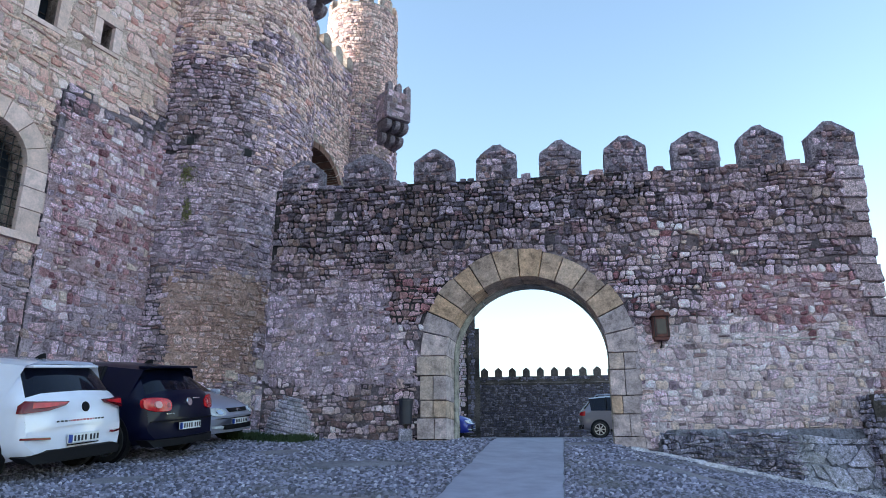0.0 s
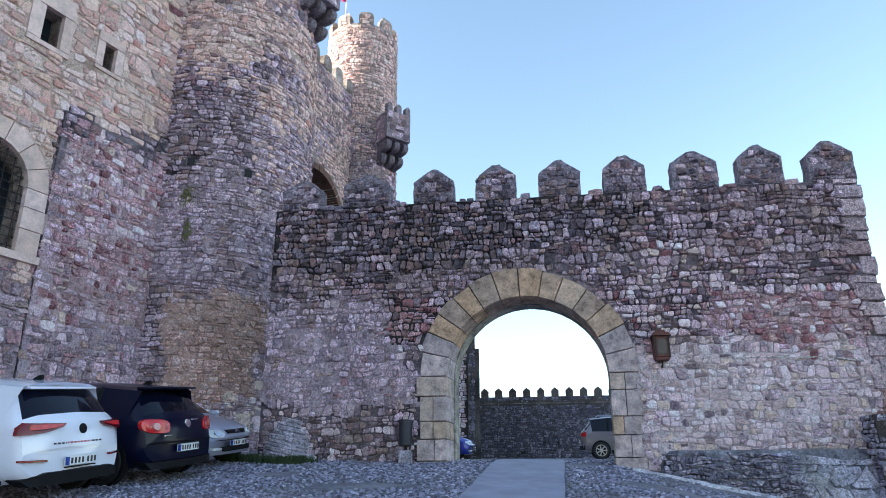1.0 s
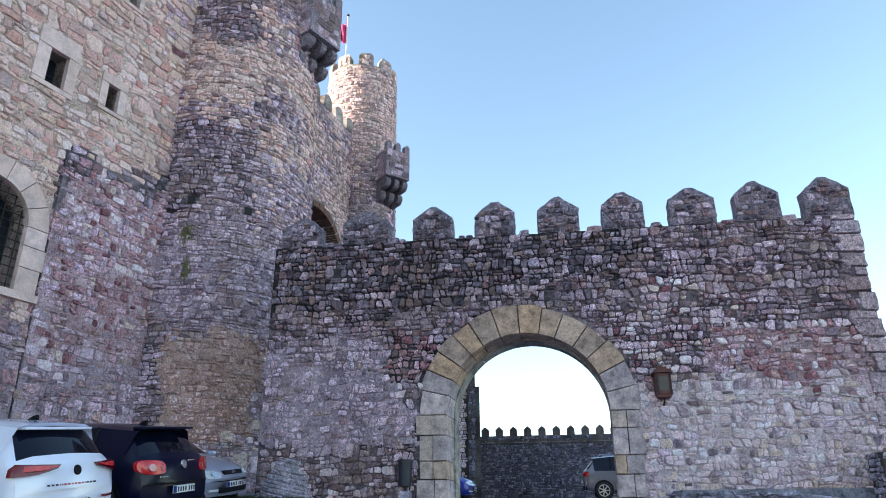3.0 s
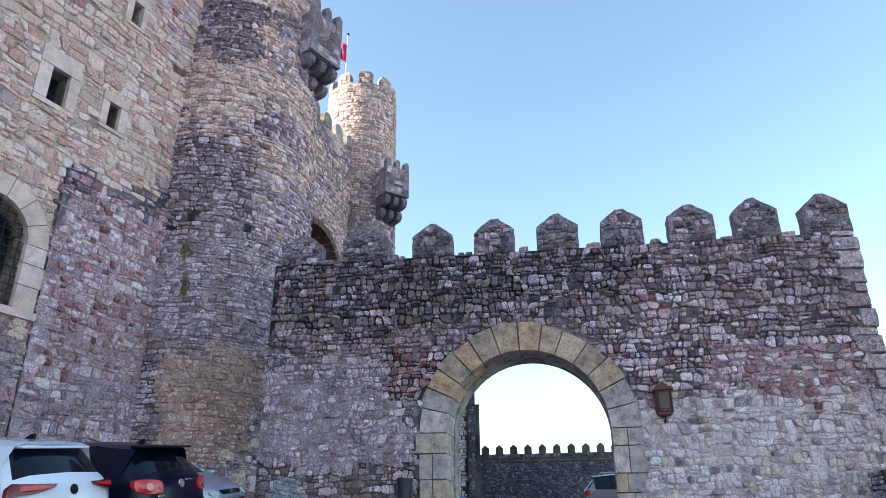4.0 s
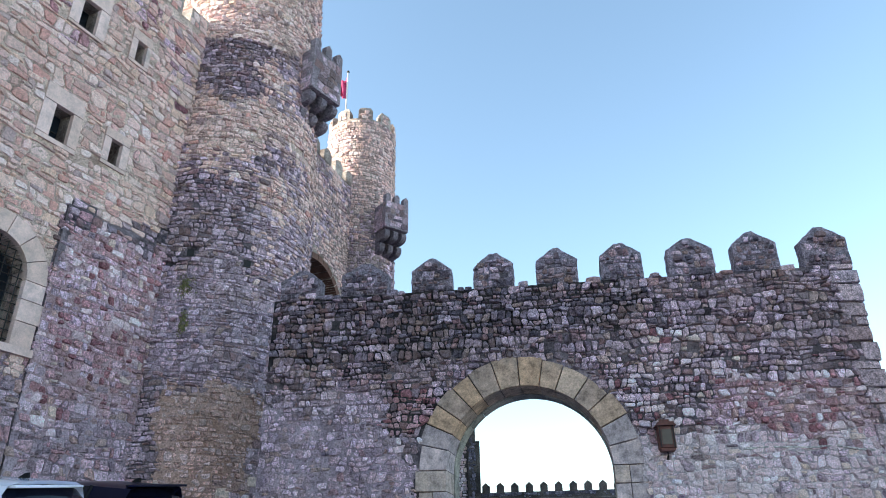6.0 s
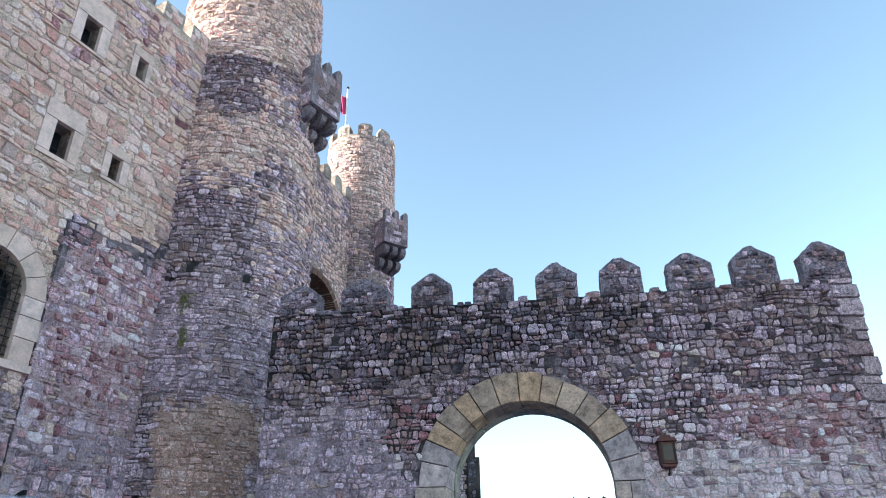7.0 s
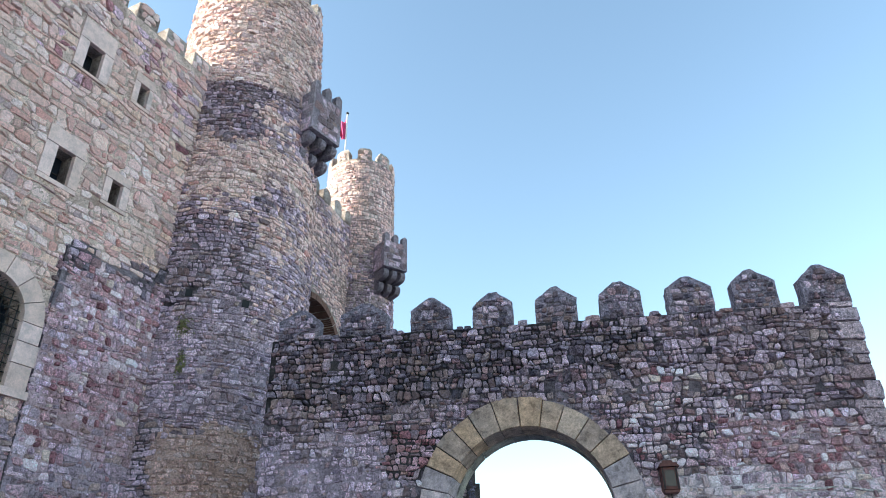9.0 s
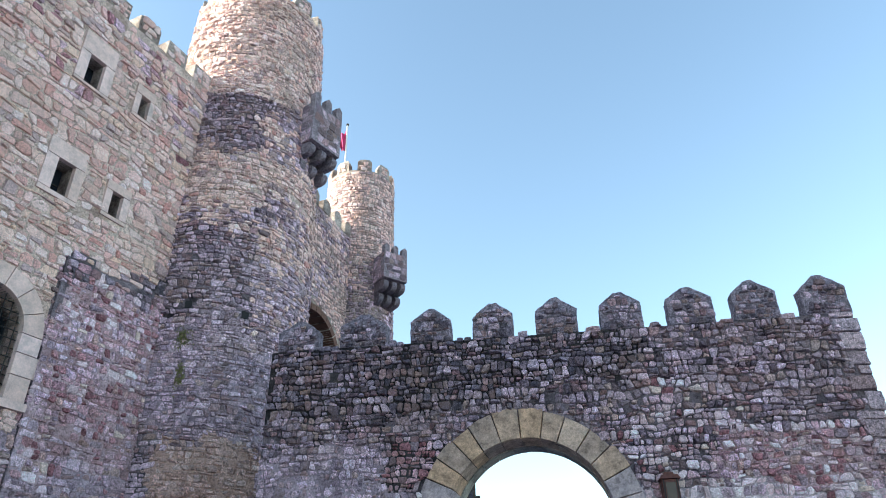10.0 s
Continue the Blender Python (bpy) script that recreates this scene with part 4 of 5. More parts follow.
# ---- projecting stone boxes on corbels ----
def box_machicolation(corner, az, width, depth, z0, z1, corbel, parent, rise=0.45):
    """A stone balcony box on rounded corbels: its front runs from corner along the azimuth."""
    face = Flat(corner, az)
    t = 0.2
    for nm, poly, h0, h1 in (("front_panel", [(0, z0), (width, z0), (width, z1), (0, z1)], -t, 0.0),
                             ("side_panel", [(0, z0), (t, z0), (t, z1), (0, z1)], -depth, -t - 0.003),
                             ("side_panel", [(width - t, z0), (width, z0), (width, z1), (width - t, z1)], -depth, -t - 0.003)):
        part(nm, extruded_bm(poly, face, h0, h1), DARKSTONE, parent)
    part("floor_slab", extruded_bm([(t, z0 + 0.05), (width - t, z0 + 0.05), (width - t, z0 + 0.15), (t, z0 + 0.15)], face, -depth, -t - 0.4), DARKSTONE, parent)
    w = width * 0.22
    for c in (w / 2, width / 2, width - w / 2):
        poly = [(c - w / 2, z1 + 0.003), (c + w / 2, z1 + 0.003), (c + w / 2, z1 + rise * 0.75), (c, z1 + rise), (c - w / 2, z1 + rise * 0.75)]
        part("merlon", extruded_bm(poly, face, -t, 0.0, 0.05, 0.03), DARKSTONE, parent)
    for h in (-depth + 0.1,):
        part("merlon", extruded_bm([(0, z1 + 0.003), (t, z1 + 0.003), (t, z1 + rise * 0.8), (0, z1 + rise * 0.8)], face, h - 0.15, h + 0.15), DARKSTONE, parent)
    rubble(face, 0.0, width, z0 + 0.02, z1, 0.24, 0.3, lambda s, z, a, b: s - a > -0.03 and s + a < width + 0.03 and z + b < z1 + 0.05, lambda s, z: "dark" if z < z1 - 0.3 else "grey", parent, CRNG, proud=0.014, joint=0.006)
    flank = Flat(tuple(face(0, 0, -depth))[:2], az + 90)
    rubble(flank, 0.2, depth, z0 + 0.02, z1, 0.24, 0.3, lambda s, z, a, b: s + a < depth + 0.02 and z + b < z1 + 0.05, lambda s, z: "grey", parent, CRNG, proud=0.014, joint=0.006)
    for c in (0.15, width / 2, width - 0.15):
        for tier in range(2):
            r = 0.21
            zc = z0 - r - 0.01 - tier * (2 * r + 0.02)
            reach = -0.04 - tier * 0.36
            bm = bmesh.new()
            rings = []
            for sgn in (-1, 1):
                pts = [(-depth, zc + r), (reach - r, zc + r)] + [(reach - r + r * math.sin(q), zc + r * math.cos(q)) for q in [math.pi * i / 8 for i in range(9)]] + [(-depth, zc - r)]
                rings.append([bm.verts.new(face(c + sgn * 0.105, zz, h)) for h, zz in pts])
            k = len(rings[0])
            for i in range(k):
                bm.faces.new((rings[0][i], rings[0][(i + 1) % k], rings[1][(i + 1) % k], rings[1][i]))
            bm.faces.new(rings[0][::-1]), bm.faces.new(rings[1])
            bmesh.ops.recalc_face_normals(bm, faces=bm.faces)
            part("corbel", bm, DARKSTONE, parent)


box_machicolation((-3.84, 16.77), 35, 1.25, 2.0, 15.1, 16.6, 1.3, tower, 0.5)
box_machicolation((-2.13, 23.9), 55, 1.05, 1.6, 14.05, 15.2, 1.0, far_tower, 0.4)

# unseen block added behind the curtain: it keeps the sun off keep and far wall
blocker = empty("sun_blocker", label="unseen block added behind the curtain wall to keep the sun off the far court", category="building", kind="structure")
part("wall", box_bm(-26, -4.6, 27.6, 62, 1, 17), MORTAR_TAN, blocker)
part("parapet", box_bm(-25.8, -4.8, 27.8, 28.3, 17.004, 17.6), MORTAR_TAN, blocker)

# ---- beyond the gate ----
BEYOND = Flat((2.0, 55.5), 98)
beyond = empty("wall_far", label="long crenellated stone wall closing the far court", category="wall", kind="structure")
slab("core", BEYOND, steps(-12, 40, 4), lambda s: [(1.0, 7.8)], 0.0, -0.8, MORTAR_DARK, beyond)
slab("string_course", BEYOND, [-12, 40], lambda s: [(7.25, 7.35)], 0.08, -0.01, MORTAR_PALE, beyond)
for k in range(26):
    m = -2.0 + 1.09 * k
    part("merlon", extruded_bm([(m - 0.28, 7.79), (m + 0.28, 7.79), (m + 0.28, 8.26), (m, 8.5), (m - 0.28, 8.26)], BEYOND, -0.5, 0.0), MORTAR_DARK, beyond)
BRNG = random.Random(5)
# the far court's shade is put into these near-black blue stones
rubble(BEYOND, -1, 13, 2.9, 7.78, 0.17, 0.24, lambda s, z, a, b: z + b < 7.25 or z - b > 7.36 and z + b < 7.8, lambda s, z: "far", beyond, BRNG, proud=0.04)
KEEP = Flat((1.68, 37.0), 91)
keep = empty("wall_inner_keep", label="corner of a further castle building in grey rubble stone", category="building", kind="structure")
# carried 24 m back, unseen, so that it shades the far wall
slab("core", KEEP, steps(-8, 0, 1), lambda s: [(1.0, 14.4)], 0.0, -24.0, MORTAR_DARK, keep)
# the flank's light is put into pale stones, against dark ones on the pilaster
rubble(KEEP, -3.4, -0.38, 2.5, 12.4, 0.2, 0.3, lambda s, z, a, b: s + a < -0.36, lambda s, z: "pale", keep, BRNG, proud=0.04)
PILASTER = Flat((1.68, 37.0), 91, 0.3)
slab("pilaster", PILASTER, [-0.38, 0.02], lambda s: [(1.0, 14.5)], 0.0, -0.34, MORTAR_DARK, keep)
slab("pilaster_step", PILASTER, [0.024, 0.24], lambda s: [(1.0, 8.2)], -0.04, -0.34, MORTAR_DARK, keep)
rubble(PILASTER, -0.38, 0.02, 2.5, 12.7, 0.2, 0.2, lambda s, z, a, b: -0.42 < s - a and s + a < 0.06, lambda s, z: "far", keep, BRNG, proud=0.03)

# ---- courtyard surfaces ----
def path_edge(y, right):
    return -0.054 + (1.034 / 6.06) * (y - 8.04) + (1.37 if right else 0.0)


CONCRETE = plain_mat("worn_concrete", (0.30, 0.30, 0.39), 0.75, vary=0.22, scale=2.5, bump=0.3)
ys = steps(-3, 15.2, 0.3)
V, F = [], []
for y in ys:
    for k in range(5):
        a, b = path_edge(y, False), path_edge(y, True)
        x = a + (b - a) * k / 4 + (0.05 * noise.noise(Vector((y * 2, k, 0))) if k in (0, 4) else 0)
        V.append((x, y, ground_z(x, y) + 0.025 + 0.012 * noise.noise(Vector((x, y, 4)))))
    for x, k in ((path_edge(y, False), 0), (path_edge(y, True), 4)):
        V.append((x, y, ground_z(x, y) - 0.1))
for j in range(len(ys) - 1):
    a, b = j * 7, (j + 1) * 7
    F += [(a + k, a + k + 1, b + k + 1, b + k) for k in range(4)] + [(a + 5, a, b, b + 5), (a + 4, a + 6, b + 6, b + 4)]
tagged(mesh_part("pavement", V, F, CONCRETE), "smooth pale concrete strip leading up through the gate", "pavement", kind="structure")

COBBLE = Nodes("cobble_stone")
_r = COBBLE.add("ShaderNodeNewGeometry").outputs["Random Per Island"]
_c = COBBLE.ramp(_r, [(0, (0.09, 0.088, 0.125)), (0.2, (0.20, 0.195, 0.27)), (0.42, (0.29, 0.28, 0.39)), (0.62, (0.13, 0.125, 0.18)), (0.78, (0.37, 0.36, 0.49)), (0.95, (0.56, 0.55, 0.68))], smooth=False)
_g = COBBLE.noise(25.0, 5.0, 0.7)
_c = COBBLE.mix(0.7, _c, COBBLE.ramp(_g, [(0.3, (0.55,) * 3), (0.7, (1.25,) * 3)]), "MULTIPLY")
_c = COBBLE.mix(COBBLE.span(COBBLE.noise(0.8, 5.0, 0.7), 0.5, 0.66, 0, 0.6), _c, (0.12, 0.115, 0.11))
COBBLE.bump(_g, 0.6, 0.01)
COBBLE = COBBLE.done(_c, 0.62, spec=0.4)
crng = random.Random(77)
V, F = [], []
y = 6.6
while y < 15.6:
    x = -8.0
    d = 0.05 + 0.003 * (y - 7)
    while x < 8.6:
        px, py = x + crng.uniform(-0.4, 0.4) * d, y + crng.uniform(-0.4, 0.4) * d
        x += d
        if path_edge(py, False) - 0.03 < px < path_edge(py, True) + 0.03 or px < -0.75 * py or px > 0.72 * py:
            continue
        if crng.random() < 0.07 or noise.noise(Vector((px * 0.7, py * 0.7, 50))) > 0.38:
            continue
        r, a0, i = d * crng.uniform(0.38, 0.56), crng.uniform(0, 1), len(V)
        hgt = crng.uniform(0.008, 0.03)
        sx, sy = crng.uniform(-0.5, 0.5) * hgt / r, crng.uniform(-0.5, 0.5) * hgt / r
        st = crng.uniform(0.45, 1.0)
        for ring, zz in ((1.0, -0.02), (0.92, hgt * 0.6), (0.55, hgt)):
            for k in range(6):
                q = a0 + k * math.pi / 3
                dx, dy = r * ring * math.cos(q), r * ring * st * math.sin(q)
                V.append((px + dx, py + dy, ground_z(px, py) + zz + (dx * sx + dy * sy if zz > 0 else 0) + 0.128 * dy))
        F += [(i + 6 * l + k, i + 6 * l + (k + 1) % 6, i + 6 * l + 6 + (k + 1) % 6, i + 6 * l + 6 + k) for l in (0, 1) for k in range(6)] + [tuple(range(i + 12, i + 18))]
    y += d * 0.9
tagged(mesh_part("cobbles", V, F, COBBLE), "rounded grey cobbles set in the earth of the courtyard", "cobbles", kind="stuff")


# ---- banks and rocks at the wall's foot ----
class Slope:
    """A battered face in front of the gate wall: it leans out towards its foot."""

    def __init__(self, top, reach, lean):
        self.top, self.reach, self.lean = top, reach, lean

    def __call__(self, s, z, h=0.0):
        return GATE(s, z, h + self.reach + self.lean * (self.top - z))

    def many(self, s, z, h):
        return GATE.many(s, z, h + self.reach + self.lean * (self.top - z))


plinth = empty("wall_plinth", label="battered rubble footing along the gate wall", category="wall", kind="structure")
PL = Slope(1.98, 0.12, 0.35)
V, F = [], []
ss, zs = steps(4.35, 8.9, 0.12), steps(0.3, 1.98, 0.12)
for z in zs:
    for s in ss:
        q = smooth01((s - 4.3) / 0.5)
        V.append(PL(s, z - (1 - q) * 0.25, 0.02 * noise.noise(Vector((s * 3, z * 3, 2))) - 0.02 - 0.3 * (1 - q)))
for s in ss:
    V.append(GATE(s, 1.98, -0.02))
w = len(ss)
F = [(j * w + i, j * w + i + 1, (j + 1) * w + i + 1, (j + 1) * w + i) for j in range(len(zs)) for i in range(w - 1)]
mesh_part("core", V, F, mortar_mat("plinth_mortar", (0.36, 0.36, 0.43), (0.06, 0.06, 0.075), 2.0), plinth)
PRNG = random.Random(9)


def plinth_kind(s, z):
    return "blue" if s < 6.6 + 0.6 * noise.noise(Vector((s * 2, z * 2, 0))) else "pale"


rubble(PL, 4.6, 6.9, 0.7, 1.96, 0.075, 0.1, lambda s, z, a, b: z + b < 1.97 and s < 6.9, lambda s, z: "blue", plinth, PRNG, proud=0.045, wobble=1.0, jitter=0.5)
rubble(PL, 6.9, 8.5, 0.5, 1.97, 0.24, 0.34, lambda s, z, a, b: z + b < 2.0 and s < 8.5, lambda s, z: "slab", plinth, PRNG, proud=0.022, wobble=0.9, jitter=0.6, joint=0.006)

# a pale gutter edge along the plinth's foot
V, F = [], []
ss = steps(3.95, 8.9, 0.11)
for s in ss:
    q = GATE(s, 0, 0)
    reach = 0.62 + 0.25 * smooth01((s - 4.2) / 3) + 0.04 * noise.noise(Vector((s * 1.7, 2, 0)))
    for dh, dz in ((-0.08, -0.03), (-0.05, 0.065), (0.05, 0.06), (0.08, -0.04)):
        v = GATE(s, 0, reach + dh)
        V.append((v.x, v.y, ground_z(v.x, v.y) + dz + 0.015 * noise.noise(Vector((s * 5, dh * 20, 1)))))
F = [(4 * i + k, 4 * i + 4 + k, 4 * i + 5 + k, 4 * i + 1 + k) for i in range(len(ss) - 1) for k in range(3)]
tagged(mesh_part("kerb", V, F, mortar_mat("gutter_concrete", (0.74, 0.73, 0.82), (0.42, 0.41, 0.48), 3.0)), "worn pale concrete gutter edge below the wall footing", "kerb", kind="structure")

pier = empty("buttress", label="low mossy rubble buttress at the end of the wall", category="wall", kind="structure")
PF = Flat(tuple(GATE(8.12, 0, 0.6))[:2], 98)
PS = Flat(tuple(GATE(8.12, 0, 0.02))[:2], 188)
slab("core", PF, steps(0, 1.4, 0.2), lambda s: [(-0.2, 2.5 + 0.06 * math.sin(s * 7))], 0.0, -0.58, MORTAR_DARK, pier)
rubble(PF, 0, 1.4, 0.2, 2.6, 0.13, 0.17, lambda s, z, a, b: s - a > -0.06 and s + a < 1.4 and z + b < 2.58, lambda s, z: "blue", pier, PRNG, proud=0.04)
rubble(PS, 0, 0.58, 0.2, 2.6, 0.13, 0.17, lambda s, z, a, b: s - a > -0.06 and s + a < 0.64 and z + b < 2.58, lambda s, z: "blue", pier, PRNG, proud=0.04)

ROCK = stone_mat("grey_rock", [(0.40, 0.39, 0.44), (0.45, 0.44, 0.48)], stain=(0.16, 0.16, 0.18), stain_amount=0.7, stain_scale=2.0)


def bedrock(at, length, depth, layers, yaw, seed):
    """Tilted beds of rock stepping back as they rise, each with a ragged lip."""
    rr = random.Random(seed)
    bm = bmesh.new()
    z, k = -0.3, 26
    rings = []
    for i in range(layers):
        th = rr.uniform(0.05, 0.12)
        q = i / layers
        for dz, ins in ((0.0, 0.06), (th * 0.35, 0.0), (th * 0.8, 0.015), (th, 0.05)):
            ring = []
            for j in range(k):
                a = 2 * math.pi * j / k
                rag = 1 + 0.2 * noise.noise(Vector((math.cos(a) * 1.7, math.sin(a) * 1.7, i * 3.1 + seed))) + 0.08 * noise.noise(Vector((math.cos(a) * 6, math.sin(a) * 6, i * 5 + dz * 9)))
                x, y = length * (1 - 0.55 * q ** 1.6 - ins) * math.cos(a) * rag, depth * (1 - 0.6 * q - ins) * math.sin(a) * rag
                ring.append(bm.verts.new((x, y + 0.25 * q, z + dz - 0.22 * x + 0.02 * noise.noise(Vector((x * 5, y * 5, i))))))
            rings.append(ring)
        z += th * 0.97
    for A, B in zip(rings, rings[1:]):
        for j in range(k):
            bm.faces.new((A[j], A[(j + 1) % k], B[(j + 1) % k], B[j]))
    bm.faces.new(rings[0][::-1]), bm.faces.new(rings[-1])
    bmesh.ops.recalc_face_normals(bm, faces=bm.faces)
    bmesh.ops.rotate(bm, matrix=Matrix.Rotation(yaw, 3, "Z"), verts=bm.verts)
    bmesh.ops.translate(bm, vec=at, verts=bm.verts)
    return bm


tagged(part("rock", bedrock((-3.1, 14.38, 1.75), 0.62, 0.5, 15, radians(-12), 3), ROCK), "grey layered bedrock outcrop at the tower foot", "rock")

# ---- grass tufts on the bank ----
GRASS = plain_mat("grass_blade", (0.035, 0.06, 0.02), 0.7, vary=0.5, scale=4.0, bump=0)
V, F = [], []
grng = random.Random(3)
for k in range(6500):
    q = grng.random()
    x, y = -4.5 + 1.9 * q + grng.gauss(0, 0.1), 14.6 - 0.75 * q + grng.gauss(0, 0.16)
    if noise.noise(Vector((x * 2.5, y * 2.5, 5))) < -0.15:
        continue
    z = ground_z(x, y) - 0.01
    h, a = grng.uniform(0.04, 0.17), grng.uniform(0, 6.28)
    dx, dy, i = 0.012 * math.cos(a), 0.012 * math.sin(a), len(V)
    bx, by = grng.gauss(0, 0.05), grng.gauss(0, 0.05)
    V += [(x - dx, y - dy, z), (x + dx, y + dy, z), (x + dx * 0.6 + bx * 0.5, y + dy * 0.6 + by * 0.5, z + h * 0.6), (x + bx, y + by, z + h), (x - dx * 0.6 + bx * 0.5, y - dy * 0.6 + by * 0.5, z + h * 0.6)]
    F.append((i, i + 1, i + 2, i + 3, i + 4))
tagged(mesh_part("grass", V, F, GRASS), "patches of short green grass and weeds at the tower foot", "grass", kind="stuff")

# ---- small things on the walls ----
RUST = plain_mat("rusted_iron", (0.13, 0.052, 0.045), 0.75, 0.3, vary=0.45, scale=14.0, bump=0.5)
lantern = empty("wall_lantern", label="rusty iron box lantern fixed on the gate wall", category="lantern")
part("body", extruded_bm([(4.57, 3.68), (4.87, 3.68), (4.87, 4.08), (4.57, 4.08)], GATE, 0.05, 0.29, 0.04, 0.02), RUST, lantern)
part("cap", extruded_bm([(4.53, 4.085), (4.91, 4.085), (4.86, 4.15), (4.58, 4.15)], GATE, 0.03, 0.33), RUST, lantern)
part("finial", extruded_bm([(4.62, 4.153), (4.82, 4.153), (4.80, 4.21), (4.64, 4.21)], GATE, 0.1, 0.24), RUST, lantern)
for s in (4.60, 4.84):
    part("rib", extruded_bm([(s - 0.012, 3.69), (s + 0.012, 3.69), (s + 0.012, 4.08), (s - 0.012, 4.08)], GATE, 0.292, 0.305), IRON, lantern)
part("pane", extruded_bm([(4.63, 3.74), (4.81, 3.74), (4.81, 4.02), (4.63, 4.02)], GATE, 0.2915, 0.297), plain_mat("lantern_glass", (0.05, 0.028, 0.022), 0.25, vary=0.3, bump=0), lantern)
part("base", extruded_bm([(4.60, 3.63), (4.84, 3.63), (4.86, 3.678), (4.58, 3.678)], GATE, 0.06, 0.28), RUST, lantern)
part("stem", tube_bm([GATE(4.72, 3.63, 0.15), GATE(4.72, 3.55, 0.12), GATE(4.72, 3.5, -0.02)], 0.018, 6), IRON, lantern)
part("bracket", extruded_bm([(4.69, 3.9), (4.75, 3.9), (4.75, 4.0), (4.69, 4.0)], GATE, -0.02, 0.055), IRON, lantern)
hook = part("wall_hook", tube_bm([GATE(4.75, 4.9, -0.02), GATE(4.75, 4.9, 0.09), GATE(4.75, 4.78, 0.10)], 0.014, 6), IRON)
tagged(hook, "small rusty iron hook set in the gate wall", "hook")

BIN = plain_mat("bin_plastic", (0.018, 0.02, 0.035), 0.5, vary=0.2, scale=10, bump=0.1)
litter = empty("litter_bin", label="dark blue litter bin on a short post beside the gate", category="bin")
bc = GATE(-0.24, 0, 0.22)
bm = bmesh.new()
bmesh.ops.create_cone(bm, cap_ends=True, segments=20, radius1=0.12, radius2=0.14, depth=0.44)
bmesh.ops.translate(bm, vec=(bc.x, bc.y, 2.33), verts=bm.verts)
part("body", bm, BIN, litter, smooth=True)
bm = bmesh.new()
bmesh.ops.create_cone(bm, cap_ends=True, segments=20, radius1=0.155, radius2=0.155, depth=0.04)
bmesh.ops.translate(bm, vec=(bc.x, bc.y, 2.565), verts=bm.verts)
part("rim", bm, BIN, litter, smooth=True)
part("post", tube_bm([(bc.x, bc.y + 0.12, ground_z(bc.x, bc.y) - 0.1), (bc.x, bc.y + 0.12, 2.5)], 0.03, 8), IRON, litter)
part("foot_block", box_bm(bc.x - 0.13, bc.x + 0.13, bc.y - 0.12, bc.y + 0.2, ground_z(bc.x, bc.y) - 0.1, 2.02, 0.03), ROCK, litter, "pale rough stone foot")

# a ledge of white pointing left by an old roof
V, F = [], []
ss = steps(6.1, 8.35, 0.09)
for s in ss:
    z = 3.66 + 0.05 * noise.noise(Vector((s * 1.3, 0, 1))) - (0.16 * (s - 7.7) if s > 7.7 else 0)
    t = 0.022 + 0.014 * noise.noise(Vector((s * 6, 3, 0)))
    for zz, h in ((-t, 0.0), (-t * 0.6, 0.05), (t * 0.6, 0.055), (t, 0.0)):
        V.append(GATE(s, z + zz, h))
F = [(4 * i + k, 4 * i + 4 + k, 4 * i + 5 + k, 4 * i + 1 + k) for i in range(len(ss) - 1) for k in range(3)]
mesh_part("pointing_ledge", V, F, mortar_mat("white_pointing", (0.72, 0.68, 0.68), (0.50, 0.45, 0.45), 3.0), gate_wall, "ragged line of white lime pointing")

# large pale blocks in the tower's foot
for s, z, w, h in ((3.45, 3.2, 0.34, 0.3), (3.85, 2.86, 0.42, 0.26), (4.45, 3.3, 0.3, 0.24), (4.78, 2.74, 0.36, 0.4), (5.2, 2.72, 0.3, 0.34), (5.1, 3.62, 0.24, 0.2)):
    poly = [(s - w / 2, z - h / 2), (s, z - h / 2 - 0.01), (s + w / 2, z - h / 2 + 0.01), (s + w / 2 - 0.01, z + h / 2), (s, z + h / 2 + 0.008), (s - w / 2 + 0.012, z + h / 2 - 0.01)]
    part("footing_block", extruded_bm(poly, TOWER, -0.04, 0.06, 0.05, 0.02), STONES["pale"][1], tower)

# putlog holes in the tower: solid boxes, their inner dark put into black colour
for s, z in BEAM_HOLES:
    p = TOWER(s, z, 0)
    d = (Vector((*TC, z)) - p).normalized()
    side = Vector((d.y, -d.x, 0))
    bm = box_bm(-0.085, 0.085, -0.02, 0.4, -0.095, 0.095)
    bmesh.ops.transform(bm, matrix=Matrix(((side.x, d.x, 0, p.x), (side.y, d.y, 0, p.y), (0, 0, 1, p.z), (0, 0, 0, 1))), verts=bm.verts)
    tagged(part("putlog_hole", bm, BLACK_VOID), "solid black box painted as the dark of a small square beam hole", "hole", kind="structure")

# flag on the far tower
flag = empty("flag", label="faded red flag hanging limp from a white pole", category="flag")
fp = (-4.12, 25.05)
part("pole", tube_bm([(*fp, 19.3), (*fp, 22.55)], 0.035, 8), plain_mat("white_paint", (0.7, 0.7, 0.7), 0.5, bump=0), flag)
bm = bmesh.new()
bmesh.ops.create_uvsphere(bm, u_segments=10, v_segments=6, radius=0.07)
bmesh.ops.translate(bm, vec=(*fp, 22.6), verts=bm.verts)
part("finial", bm, IRON, flag)
V, F = [], []
for i in range(9):
    for j in range(13):
        u, v = i / 8, j / 12
        V.append((fp[0] - 0.05 - u * (0.34 - 0.1 * v), fp[1] + 0.09 * math.sin(u * 9 + v * 2), 22.3 - v * 1.15 - 0.35 * u * (1 - v) - 0.1 * math.sin(u * 5)))
F = [(i * 13 + j, i * 13 + j + 1, (i + 1) * 13 + j + 1, (i + 1) * 13 + j) for i in range(8) for j in range(12)]
